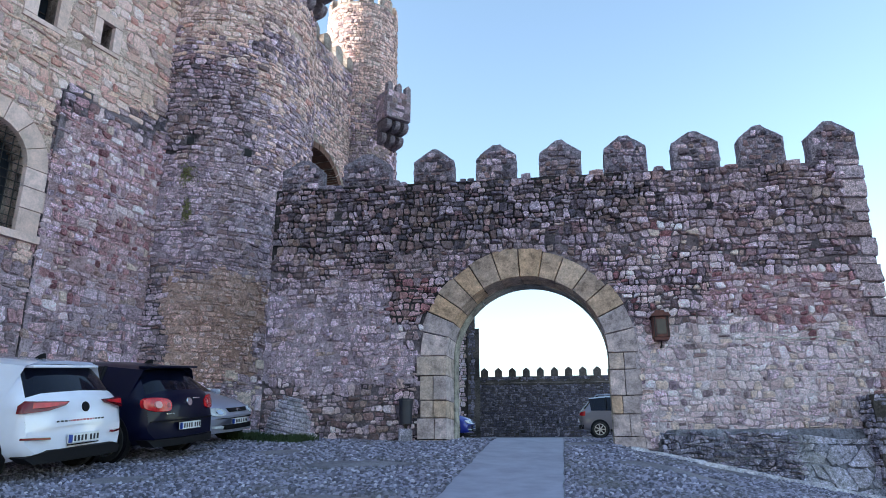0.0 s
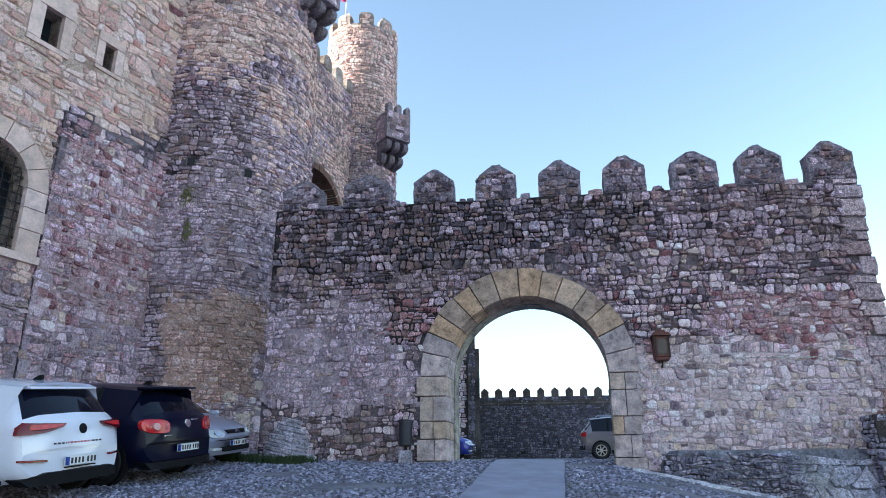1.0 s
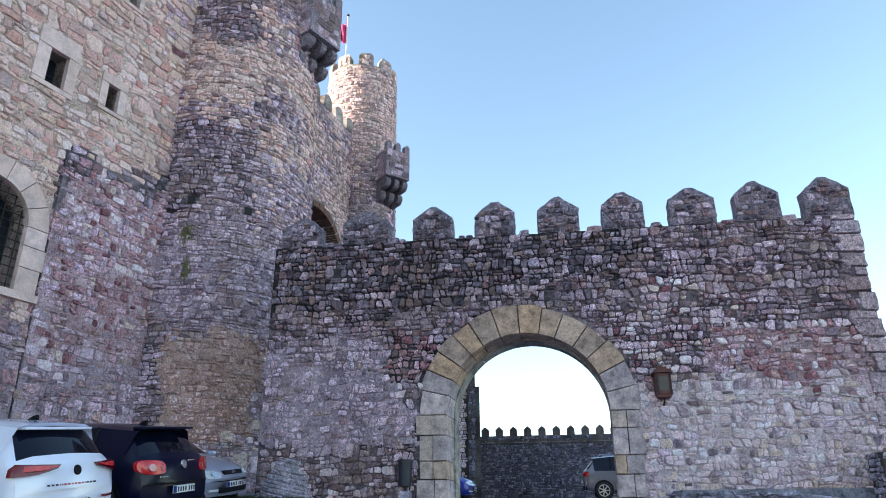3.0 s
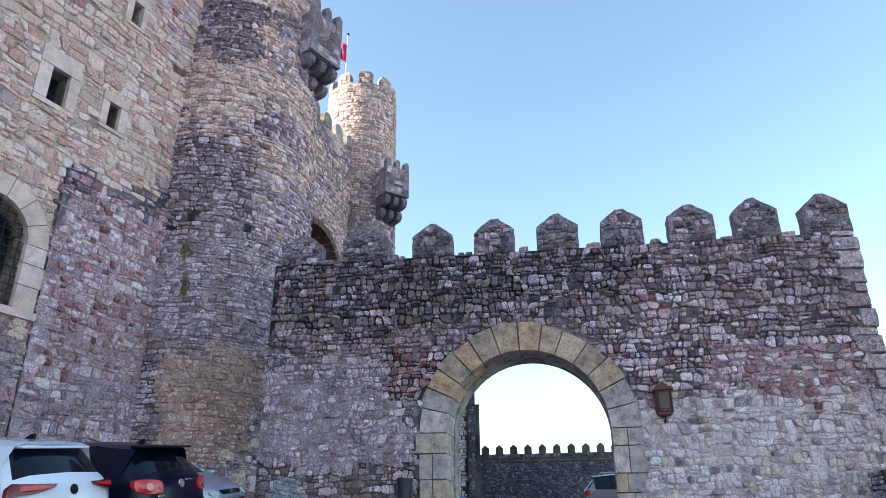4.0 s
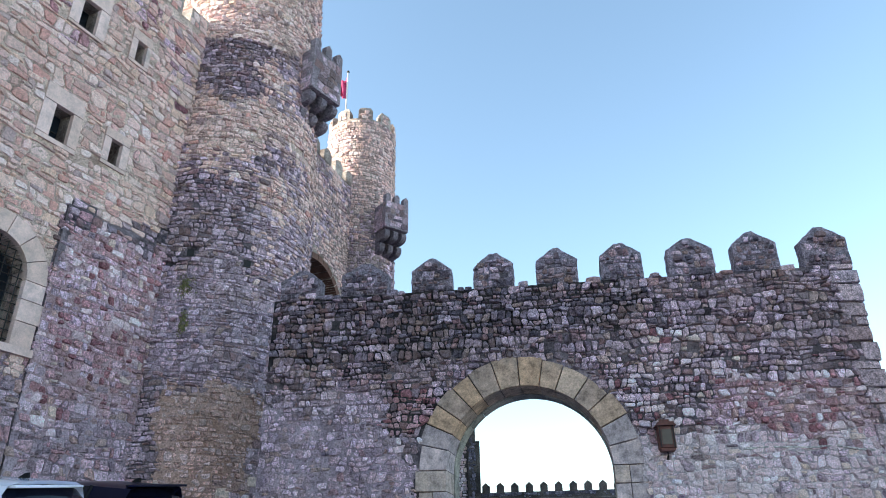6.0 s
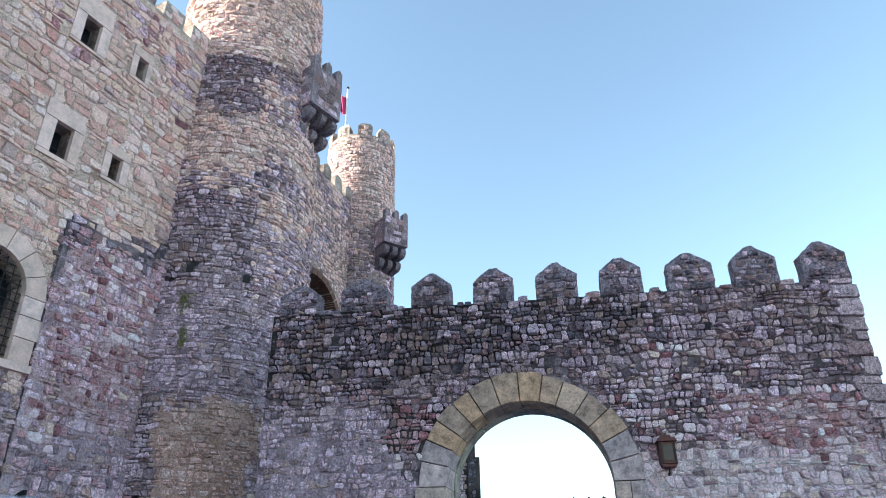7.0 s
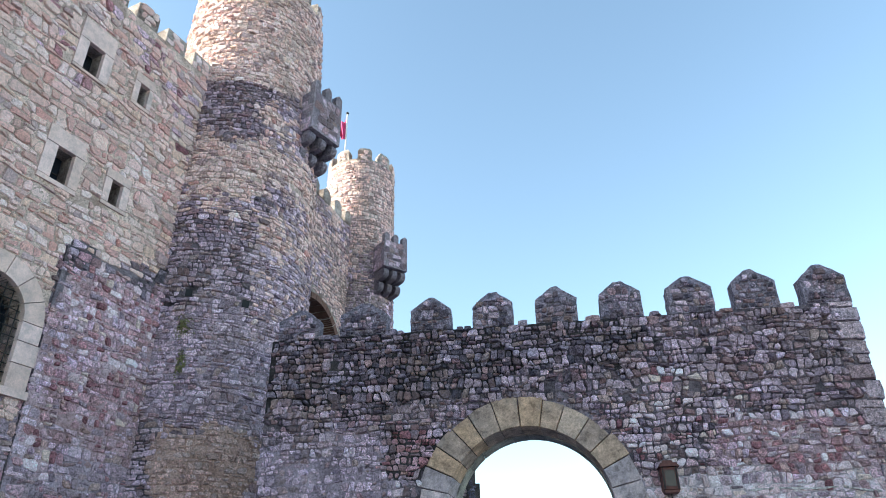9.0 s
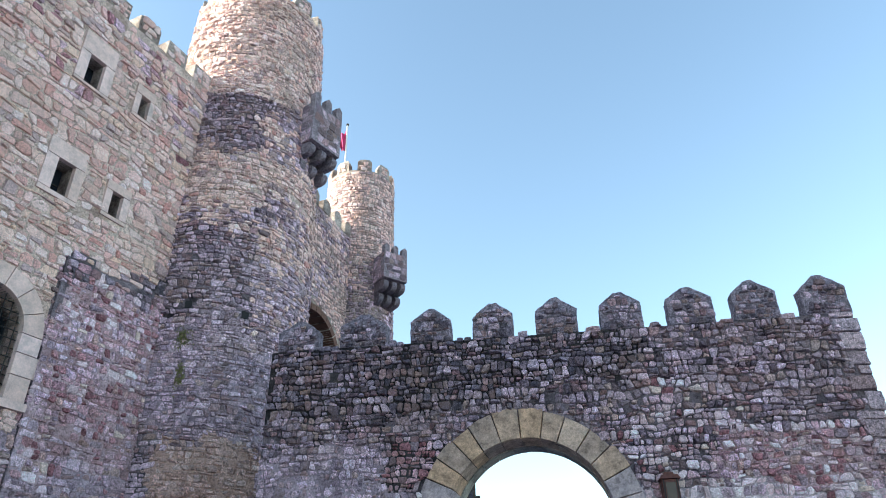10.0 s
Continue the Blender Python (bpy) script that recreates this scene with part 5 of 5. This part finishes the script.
cloth = mesh_part("cloth", V, F, plain_mat("flag_cloth", (0.50, 0.03, 0.13), 0.8, vary=0.2, bump=0), flag, smooth=True)
sol = cloth.modifiers.new("thick", "SOLIDIFY")
sol.thickness = 0.008

# moss below the beam holes
MOSS = plain_mat("moss", (0.20, 0.185, 0.085), 0.9, vary=0.4, scale=9.0, bump=0)
V, F = [], []
mrng = random.Random(8)
for cs, cz, hs, hz, k in ((3.08, 8.07, 0.16, 0.25, 200), (3.15, 7.13, 0.09, 0.32, 170)):
    for _ in range(k):
        s, z = cs + mrng.gauss(0, hs * 0.5), cz + mrng.gauss(0, hz * 0.5)
        i, q = len(V), mrng.uniform(0.012, 0.03)
        V += [TOWER(s - q, z, 0.03), TOWER(s + q, z - q * 0.5, 0.035), TOWER(s + q * 0.3, z - q, 0.075), TOWER(s, z + q, 0.05)]
        F += [(i, i + 1, i + 2), (i, i + 2, i + 3), (i + 1, i + 3, i + 2)]
tagged(mesh_part("moss", V, F, MOSS), "small tufts of olive green moss on the tower face", "moss", kind="stuff")

# ---- cars ----
RUBBER = plain_mat("tyre_rubber", (0.02, 0.02, 0.021), 0.8, vary=0.2, scale=30)
BLACK_TRIM = plain_mat("black_plastic", (0.008, 0.008, 0.011), 0.6, vary=0.2, scale=30, bump=0.1, spec=0.15)
ALLOY = plain_mat("alloy_rim", (0.6, 0.6, 0.62), 0.3, 0.9, vary=0.1, bump=0)
CHROME = plain_mat("chrome", (0.75, 0.75, 0.77), 0.12, 1.0, vary=0.03, bump=0)
PLATE_WHITE = plain_mat("plate_white", (0.75, 0.76, 0.78), 0.4, vary=0.05, bump=0)
PLATE_BLUE = plain_mat("plate_blue", (0.02, 0.06, 0.35), 0.4, vary=0.05, bump=0)
INK = plain_mat("dark_print", (0.03, 0.03, 0.04), 0.6, vary=0.1, bump=0)
INK_RED = plain_mat("red_print", (0.45, 0.05, 0.07), 0.6, vary=0.1, bump=0)
LAMP_RED = plain_mat("red_lamp_lens", (0.55, 0.012, 0.02), 0.2, vary=0.4, scale=12, bump=0.05, coat=0.2)
LAMP_DARK = plain_mat("smoked_lamp_lens", (0.16, 0.006, 0.012), 0.2, vary=0.2, bump=0, coat=0.2)
LAMP_PINK = plain_mat("pale_red_lens", (0.55, 0.18, 0.18), 0.1, vary=0.2, bump=0, coat=1.0)
LAMP_CLEAR = plain_mat("clear_lamp_lens", (0.62, 0.64, 0.68), 0.08, vary=0.25, scale=20, bump=0.1, coat=1.0)


def tinted_glass():
    n = Nodes("tinted_car_glass")
    n.put(n.bsdf.inputs["Transmission Weight"], 0.25)
    n.put(n.bsdf.inputs["IOR"], 1.45)
    return n.done((0.004, 0.006, 0.018), 0.04, spec=0.35)


CAR_GLASS = tinted_glass()


def paint(name, color, rough=0.3, metal=0.0, coat=0.8, spec=None):
    return plain_mat(name, color, rough, metal, vary=0.04, scale=3.0, bump=0.0, coat=coat, spec=spec)


# x from the tail, lowest, middle, belt and top heights, half width, half width of the roof
HATCH = [(0.00, 0.34, 0.50, 0.58, 0.64, 0.84, 0.80), (0.05, 0.30, 0.55, 0.84, 0.93, 0.88, 0.80), (0.17, 0.27, 0.55, 0.93, 1.04, 0.89, 0.74),
         (0.50, 0.22, 0.55, 0.94, 1.37, 0.895, 0.60), (0.40, 0.22, 0.55, 0.94, 1.415, 0.895, 0.60), (1.10, 0.20, 0.55, 0.94, 1.47, 0.90, 0.61), (1.90, 0.20, 0.55, 0.92, 1.48, 0.90, 0.62),
         (2.50, 0.20, 0.55, 0.91, 1.42, 0.90, 0.60), (3.20, 0.20, 0.55, 0.90, 1.03, 0.90, 0.66), (3.35, 0.20, 0.55, 0.89, 0.98, 0.895, 0.70),
         (3.90, 0.20, 0.52, 0.80, 0.86, 0.88, 0.70), (4.16, 0.22, 0.50, 0.66, 0.74, 0.84, 0.70), (4.28, 0.24, 0.42, 0.52, 0.58, 0.76, 0.66)]


def car(name, label, at, az, paint_mat, rear=None, front=None, sl=1.0, sh=1.0, spokes=10, quarter=5):
    """A hatchback: its tail's middle stands at the place given, and it heads along the azimuth."""
    a = radians(az)
    f = Vector((math.sin(a), math.cos(a), 0))
    o = Vector((at[0], at[1], 0))
    gz = lambda p: ground_z(p.x, p.y)
    side = Vector((-f.y, f.x, 0))
    pa, pb = o + f * 0.8 * sl, o + f * 3.43 * sl
    f3 = Vector((f.x, f.y, (gz(pb) - gz(pa)) / (2.63 * sl))).normalized()
    mid = (pa + pb) / 2
    l3 = Vector((side.x, side.y, (gz(mid + side * 0.75) - gz(mid - side * 0.75)) / 1.5))
    up = f3.cross(l3).normalized()
    l3 = up.cross(f3)
    base = Vector((o.x, o.y, gz(pa) - 0.8 * sl * f3.z + 0.01))
    m = Matrix((f3, l3, up)).transposed().to_4x4()
    m.translation = base
    thing = empty(name, m, label=label, category="car", group="parked cars")
    W = 0.9
    st = [(x * sl, *(v * sh for v in zs), w, t) for x, *zs, w, t in [(q[0], *q[1:5], q[5], q[6]) for q in HATCH]]
    L = st[-1][0]

    def bend(x, y):
        k = (abs(y) / W) ** 4
        if x < 1.0:
            return x + 0.2 * k * (1 - x / 1.0)
        if x > L - 1.3:
            return x - 0.42 * k * (x - L + 1.3) / 1.3
        return x
    grid = []
    for x, zb, zm, zbelt, zt, w, wt in st:
        half = [(0, zb), (w * 0.86, zb), (w * 0.975, zb + 0.1), (w, zm), (w * 0.985, (zm + zbelt) / 2), (w * 0.965, zbelt), (wt + 0.03, zt - 0.06), (wt * 0.8, zt - 0.012), (wt * 0.4, zt), (0, zt + 0.008)]
        row = [(bend(x, y), y, z) for y, z in half] + [(bend(x, y), -y, z) for y, z in half[-2:0:-1]]
        grid.append(row)
    n = len(grid[0])
    groups = {"body": [], "rear_window": [], "windscreen": [], "side_window": []}
    for i in range(len(grid) - 1):
        for j in range(n):
            jj = j if j < 9 else n - 1 - j
            key = "body"
            if i == 2 and 6 <= jj <= 8:
                key = "rear_window"
            elif i == 7 and 6 <= jj <= 8:
                key = "windscreen"
            elif jj == 5 and quarter <= i <= 7:
                key = "side_window"
            groups[key].append((i * n + j, (i + 1) * n + j, (i + 1) * n + (j + 1) % n, i * n + (j + 1) % n))
    groups["body"] += [tuple(range(n)), tuple(range((len(grid) - 1) * n + n - 1, (len(grid) - 1) * n - 1, -1))]
    verts = [v for row in grid for v in row]

    def sub(nm, faces, mat):
        used = sorted({q for fc in faces for q in fc})
        index = {q: k for k, q in enumerate(used)}
        bm = bmesh.new()
        vs = [bm.verts.new(verts[q]) for q in used]
        for fc in faces:
            bm.faces.new([vs[index[q]] for q in fc])
        if nm == "body":
            bmesh.ops.subdivide_edges(bm, edges=bm.edges[:], cuts=1, smooth=0.6, use_grid_fill=True)
        bmesh.ops.recalc_face_normals(bm, faces=bm.faces)
        return part(nm, bm, mat, thing, smooth=True)
    sub("body", groups["body"], paint_mat)
    sub("rear_window", groups["rear_window"], CAR_GLASS)
    sub("windscreen", groups["windscreen"], CAR_GLASS)
    for sgn in (1, -1):
        sub("side_window", [fc for fc in groups["side_window"] if (verts[fc[0]][1] > 0) == (sgn > 0)], CAR_GLASS)
        for i in (5, 6):
            x0, y0, z0 = grid[i][5]
            x1, y1, z1 = grid[i][6]
            part("pillar", tube_bm([(x0, sgn * (y0 + 0.003), z0), (x1, sgn * (y1 + 0.003), z1)], 0.03, 6), BLACK_TRIM, thing)
    # seats seen through the glass
    for x in (1.25, 2.1):
        for y in (-0.36, 0.36):
            part("seat", box_bm(x * sl, x * sl + 0.16, y - 0.24, y + 0.24, 0.55 * sh, 1.2 * sh, 0.05, 2), BLACK_TRIM, thing)
    part("floor_pan", box_bm(0.3, L - 0.5, -0.7, 0.7, 0.26 * sh, 0.32 * sh), BLACK_TRIM, thing)

    prof_r = [(z[4], z[0]) for z in st[:4]]
    prof_f = [(z[4], z[0]) for z in st[:-5:-1]]

    def surface(end, y, z):
        prof = prof_r if end == "rear" else prof_f
        zs, xs = [p[0] for p in prof], [p[1] for p in prof]
        return bend(float(np.interp(z, zs, xs)), y)

    def panel(nm, end, poly, mat, out=0.015, thick=0.05, parent=None, label=""):
        fine = []
        for (y0, z0), (y1, z1) in zip(poly, poly[1:] + poly[:1]):
            m = max(1, math.ceil(abs(y1 - y0) / 0.15))
            fine += [(y0 + (y1 - y0) * q / m, z0 + (z1 - z0) * q / m) for q in range(m)]
        poly = [(y, z * sh) for y, z in fine]
        sg = -1 if end == "rear" else 1
        bm = bmesh.new()
        cy, cz = np.mean([p[0] for p in poly]), np.mean([p[1] for p in poly])
        rings = []
        for d, ins in ((-thick, 0.0), (out * 0.6, 0.0), (out, 0.06)):
            rings.append([bm.verts.new((surface(end, y, z) + sg * d, y + (cy - y) * ins, z + (cz - z) * ins)) for y, z in poly])
        k = len(poly)
        for A, B in zip(rings, rings[1:]):
            for q in range(k):
                bm.faces.new((A[q], A[(q + 1) % k], B[(q + 1) % k], B[q]))
        bm.faces.new(rings[0][::-1]), bm.faces.new(rings[-1])
        bmesh.ops.recalc_face_normals(bm, faces=bm.faces)
        return part(nm, bm, mat, parent or thing, label, smooth=True)

    def rect(y0, y1, z0, z1):
        return [(y0, z0), (y1, z0), (y1, z1), (y0, z1)]

    def oval(y, z, ry, rz, k=16):
        return [(y + ry * math.cos(2 * math.pi * i / k), z + rz * math.sin(2 * math.pi * i / k)) for i in range(k)]

    def number_plate(end, y, z):
        p = panel("number_plate", end, rect(y - 0.26, y + 0.26, z - 0.055, z + 0.055), PLATE_WHITE, 0.03, 0.02)
        lo = 1 if end == "rear" else -1
        panel("country_strip", end, rect(y + lo * 0.25 - 0.022, y + lo * 0.25 + 0.012, z - 0.05, z + 0.05), PLATE_BLUE, 0.033, 0.0, p)
        for k in range(7):
            q = y + lo * (0.185 - 0.062 * k - (0.03 if k > 3 else 0))
            panel("printed_bar", end, rect(q - 0.017, q + 0.017, z - 0.036, z + 0.036), INK, 0.033, 0.0, p)

    if rear:
        rear(panel, rect, oval, number_plate, thing)
    if front:
        front(panel, rect, oval, number_plate, thing)
    # mirrors, aerial, handles
    for sgn in (1, -1):
        bm = box_bm(3.0 * sl - 0.1, 3.0 * sl + 0.06, sgn * 0.99 - 0.1, sgn * 0.99 + 0.1, 0.93 * sh, 1.07 * sh, 0.045, 2)
        part("wing_mirror", bm, paint_mat, thing, smooth=True)
        for x in (1.2, 2.2):
            part("door_handle", box_bm(x * sl, x * sl + 0.2, sgn * 0.885 - 0.02, sgn * 0.885 + 0.02, 0.80 * sh, 0.835 * sh, 0.01), paint_mat, thing)
        part("sill", box_bm(1.2 * sl, 3.0 * sl, sgn * 0.88 - 0.025, sgn * 0.88 + 0.025, 0.2 * sh, 0.3 * sh, 0.02), BLACK_TRIM, thing)
    bm = extruded_bm([(0, 0), (0.17, 0), (0.06, 0.06), (0.01, 0.07)], lambda s, z, h: Vector((0.75 + s, h, 1.455 * sh + z)), -0.02, 0.02)
    part("aerial_fin", bm, BLACK_TRIM, thing)
    # wheels
    for x in (0.8 * sl, 3.43 * sl):
        for sgn in (1, -1):
            R = 0.325
            bm = bmesh.new()
            bmesh.ops.create_cone(bm, cap_ends=True, segments=28, radius1=R + 0.055, radius2=R + 0.055, depth=0.1)
            bmesh.ops.rotate(bm, matrix=Matrix.Rotation(math.pi / 2, 3, "X"), verts=bm.verts)
            bmesh.ops.translate(bm, vec=(x, sgn * 0.853, R + 0.02), verts=bm.verts)
            part("wheel_arch", bm, BLACK_TRIM, thing)
            wheel = empty("wheel")
            wheel.parent = thing
            wheel.location = (x, sgn * 0.80, R)
            bm = bmesh.new()
            prof = [(R - 0.11, 0.115), (R - 0.02, 0.115), (R, 0.09), (R, -0.09), (R - 0.02, -0.11), (R - 0.11, -0.11)]
            rings = [[bm.verts.new((r * math.cos(q), sgn * h, r * math.sin(q))) for q in [2 * math.pi * k / 28 for k in range(28)]] for r, h in prof]
            for A, B in zip(rings, rings[1:] + rings[:1]):
                for k in range(28):
                    bm.faces.new((A[k], A[(k + 1) % 28], B[(k + 1) % 28], B[k]))
            bmesh.ops.recalc_face_normals(bm, faces=bm.faces)
            part("tyre", bm, RUBBER, wheel, smooth=True)
            bm = bmesh.new()
            for k in range(spokes):
                q = 2 * math.pi * k / spokes
                c = box_bm(0.03, R - 0.10, 0.085, 0.115, -0.022, 0.022)
                bmesh.ops.rotate(c, matrix=Matrix.Rotation(q, 3, "Y"), verts=c.verts)
                if sgn < 0:
                    bmesh.ops.scale(c, vec=(1, -1, 1), verts=c.verts)
                tmp = bpy.data.meshes.new("spoke")
                c.to_mesh(tmp)
                c.free()
                bm.from_mesh(tmp)
                bpy.data.meshes.remove(tmp)
            for r0, r1 in ((0.0, 0.06), (R - 0.125, R - 0.095)):
                ring = [[bm.verts.new((r * math.cos(q), sgn * 0.117, r * math.sin(q))) for q in [2 * math.pi * k / 28 for k in range(28)]] for r in (max(r0, 0.002), r1)]
                for k in range(28):
                    bm.faces.new((ring[0][k], ring[0][(k + 1) % 28], ring[1][(k + 1) % 28], ring[1][k]))
            bmesh.ops.recalc_face_normals(bm, faces=bm.faces)
            part("rim", bm, ALLOY, wheel)
            bm = bmesh.new()
            bmesh.ops.create_circle(bm, cap_ends=True, segments=24, radius=R - 0.1)
            bmesh.ops.rotate(bm, matrix=Matrix.Rotation(math.pi / 2, 3, "X"), verts=bm.verts)
            bmesh.ops.translate(bm, vec=(0, sgn * 0.05, 0), verts=bm.verts)
            part("brake_disc", bm, BLACK_TRIM, wheel)
    return thing


def white_rear(panel, rect, oval, plate, thing):
    for s in (1, -1):
        lamp = panel("tail_lamp", "rear", [(s * 0.30, 0.93), (s * 0.36, 0.885), (s * 0.62, 0.825), (s * 0.885, 0.80), (s * 0.87, 0.89), (s * 0.80, 0.945)], LAMP_DARK, 0.05)
        panel("lit_band", "rear", [(s * 0.34, 0.922), (s * 0.40, 0.895), (s * 0.60, 0.87), (s * 0.78, 0.86), (s * 0.77, 0.925), (s * 0.60, 0.925)], LAMP_RED, 0.054, 0.0, lamp)
        panel("reflector_strip", "rear", [(s * 0.55, 0.49), (s * 0.86, 0.50), (s * 0.86, 0.525), (s * 0.56, 0.515)], LAMP_DARK, 0.016)
    panel("badge", "rear", oval(0, 0.85, 0.062, 0.062), BLACK_TRIM, 0.02, 0.01, label="dark round badge")
    x = 0.48
    for k, wd in enumerate((0.05, 0.05, 0.05, 0.02, 0.03, 0.05, 0.05, 0.04, 0.05, 0.05, 0.04, 0.02, 0.05, 0.05, 0.06)):
        panel("printed_bar", "rear", rect(x - wd + 0.016, x, 0.682, 0.702), INK if k < 4 or k > 11 else INK_RED, 0.008, 0.0)
        x -= wd + 0.012
    panel("rear_diffuser", "rear", [(-0.74, 0.22), (0.74, 0.22), (0.84, 0.30), (0.55, 0.365), (-0.55, 0.365), (-0.84, 0.30)], BLACK_TRIM, 0.03, 0.2)
    plate("rear", 0.02, 0.475)
    panel("plate_lip", "rear", rect(-0.25, 0.29, 0.395, 0.408), BLACK_TRIM, 0.012, 0.01)
    part("spoiler", box_bm(0.36, 0.56, -0.58, 0.58, 1.385, 1.425, 0.018, 2), WHITE_PAINT, thing, smooth=True)


def black_rear(panel, rect, oval, plate, thing):
    for s in (1, -1):
        lamp = panel("tail_lamp", "rear", [(s * (0.66 + 0.225 * math.copysign(abs(math.cos(q)) ** 0.7, math.cos(q))), 0.84 + 0.105 * math.copysign(abs(math.sin(q)) ** 0.7, math.sin(q)) + 0.02 * math.cos(q)) for q in [2 * math.pi * k / 18 for k in range(18)]], LAMP_RED, 0.022)
        panel("lamp_ring", "rear", oval(s * 0.69, 0.84, 0.055, 0.055), LAMP_PINK, 0.03, 0.0, lamp)
        panel("lamp_ring", "rear", oval(s * 0.51, 0.83, 0.035, 0.04), LAMP_PINK, 0.03, 0.0, lamp)
    panel("badge", "rear", oval(0, 0.86, 0.065, 0.065), CHROME, 0.025, 0.01, label="round chrome badge")
    panel("script_badge", "rear", rect(-0.30, -0.12, 0.905, 0.92), CHROME, 0.012, 0.0)
    panel("script_badge", "rear", rect(0.40, 0.55, 0.69, 0.71), CHROME, 0.012, 0.0)
    panel("bumper_crease", "rear", [(-0.8, 0.585), (0.8, 0.585), (0.8, 0.60), (-0.8, 0.60)], BLACK_TRIM, 0.02, 0.02)
    plate("rear", -0.02, 0.50)
    panel("rear_diffuser", "rear", [(-0.74, 0.22), (0.74, 0.22), (0.84, 0.33), (-0.84, 0.33)], BLACK_TRIM, 0.03, 0.2)
    part("spoiler", box_bm(0.30, 0.56, -0.60, 0.60, 1.385, 1.425, 0.018, 2), BLACK_PAINT, thing, smooth=True)
    part("exhaust_pipe", tube_bm([(0.06, 0.5, 0.27), (0.4, 0.5, 0.28)], 0.035, 10), CHROME, thing)


def silver_front(panel, rect, oval, plate, thing):
    for s in (1, -1):
        lamp = panel("headlight", "front", oval(s * 0.60, 0.655, 0.17, 0.085), LAMP_CLEAR, 0.02)
        panel("reflector", "front", oval(s * 0.57, 0.655, 0.06, 0.055), CHROME, 0.026, 0.0, lamp)
        panel("fog_lamp", "front", rect(s * 0.60 - 0.08, s * 0.60 + 0.08, 0.33, 0.38), LAMP_CLEAR, 0.015)
    panel("grille", "front", [(-0.32, 0.64), (0.32, 0.64), (0.36, 0.72), (-0.36, 0.72)], BLACK_TRIM, 0.018)
    panel("badge", "front", [(-0.07, 0.65), (0, 0.69), (0.07, 0.65), (0.07, 0.68), (0, 0.72), (-0.07, 0.68)], CHROME, 0.03, 0.0, label="chrome chevron badge")
    panel("bumper_strip", "front", rect(-0.74, 0.74, 0.515, 0.53), BLACK_TRIM, 0.012, 0.02)
    panel("air_intake", "front", [(-0.45, 0.30), (0.45, 0.30), (0.5, 0.39), (-0.5, 0.39)], BLACK_TRIM, 0.018)
    plate("front", 0.0, 0.455)


def suv_rear(panel, rect, oval, plate, thing):
    for s in (1, -1):
        panel("tail_lamp", "rear", [(s * 0.60, 0.78), (s * 0.89, 0.76), (s * 0.89, 0.92), (s * 0.62, 0.88)], LAMP_RED, 0.022)
    plate("rear", 0.0, 0.62)
    panel("rear_diffuser", "rear", [(-0.8, 0.30), (0.8, 0.30), (0.86, 0.45), (-0.86, 0.45)], BLACK_TRIM, 0.02)
    for s in (1, -1):
        part("roof_rail", tube_bm([(0.7, s * 0.6, 1.66), (0.8, s * 0.6, 1.72), (2.2, s * 0.6, 1.72), (2.35, s * 0.6, 1.66)], 0.02, 6), CHROME, thing)


WHITE_PAINT = paint("white_car_paint", (0.80, 0.82, 0.96), 0.25)
BLACK_PAINT = paint("black_car_paint", (0.002, 0.003, 0.020), 0.28, coat=0.1, spec=0.2)
SILVER_PAINT = paint("silver_blue_car_paint", (0.40, 0.42, 0.57), 0.35, 0.35)
BROWN_PAINT = paint("grey_brown_car_paint", (0.20, 0.18, 0.21), 0.35, 0.4)
BLUE_PAINT = paint("blue_car_paint", (0.012, 0.025, 0.30), 0.3, 0.1)
car("hatchback_car", "white hatchback car parked nose to the castle wall", (-4.71, 9.55), -76, WHITE_PAINT, rear=white_rear, sh=1.04)
car("hatchback_car", "black older hatchback car parked beside the white one", (-4.02, 11.44), -76, BLACK_PAINT, rear=black_rear)
car("small_car", "silver blue small car backed against the tower", (-7.42, 14.42), 102, SILVER_PAINT, front=silver_front, sl=0.85, sh=0.9)
car("estate_car", "grey brown tall estate car parked beyond the gate", (5.75, 30.4), 100, BROWN_PAINT, rear=suv_rear, sl=1.05, sh=1.14, spokes=7, quarter=4)
car("small_car", "bright blue small car seen through the gate", (-2.95, 30.6), 98, BLUE_PAINT, front=silver_front)
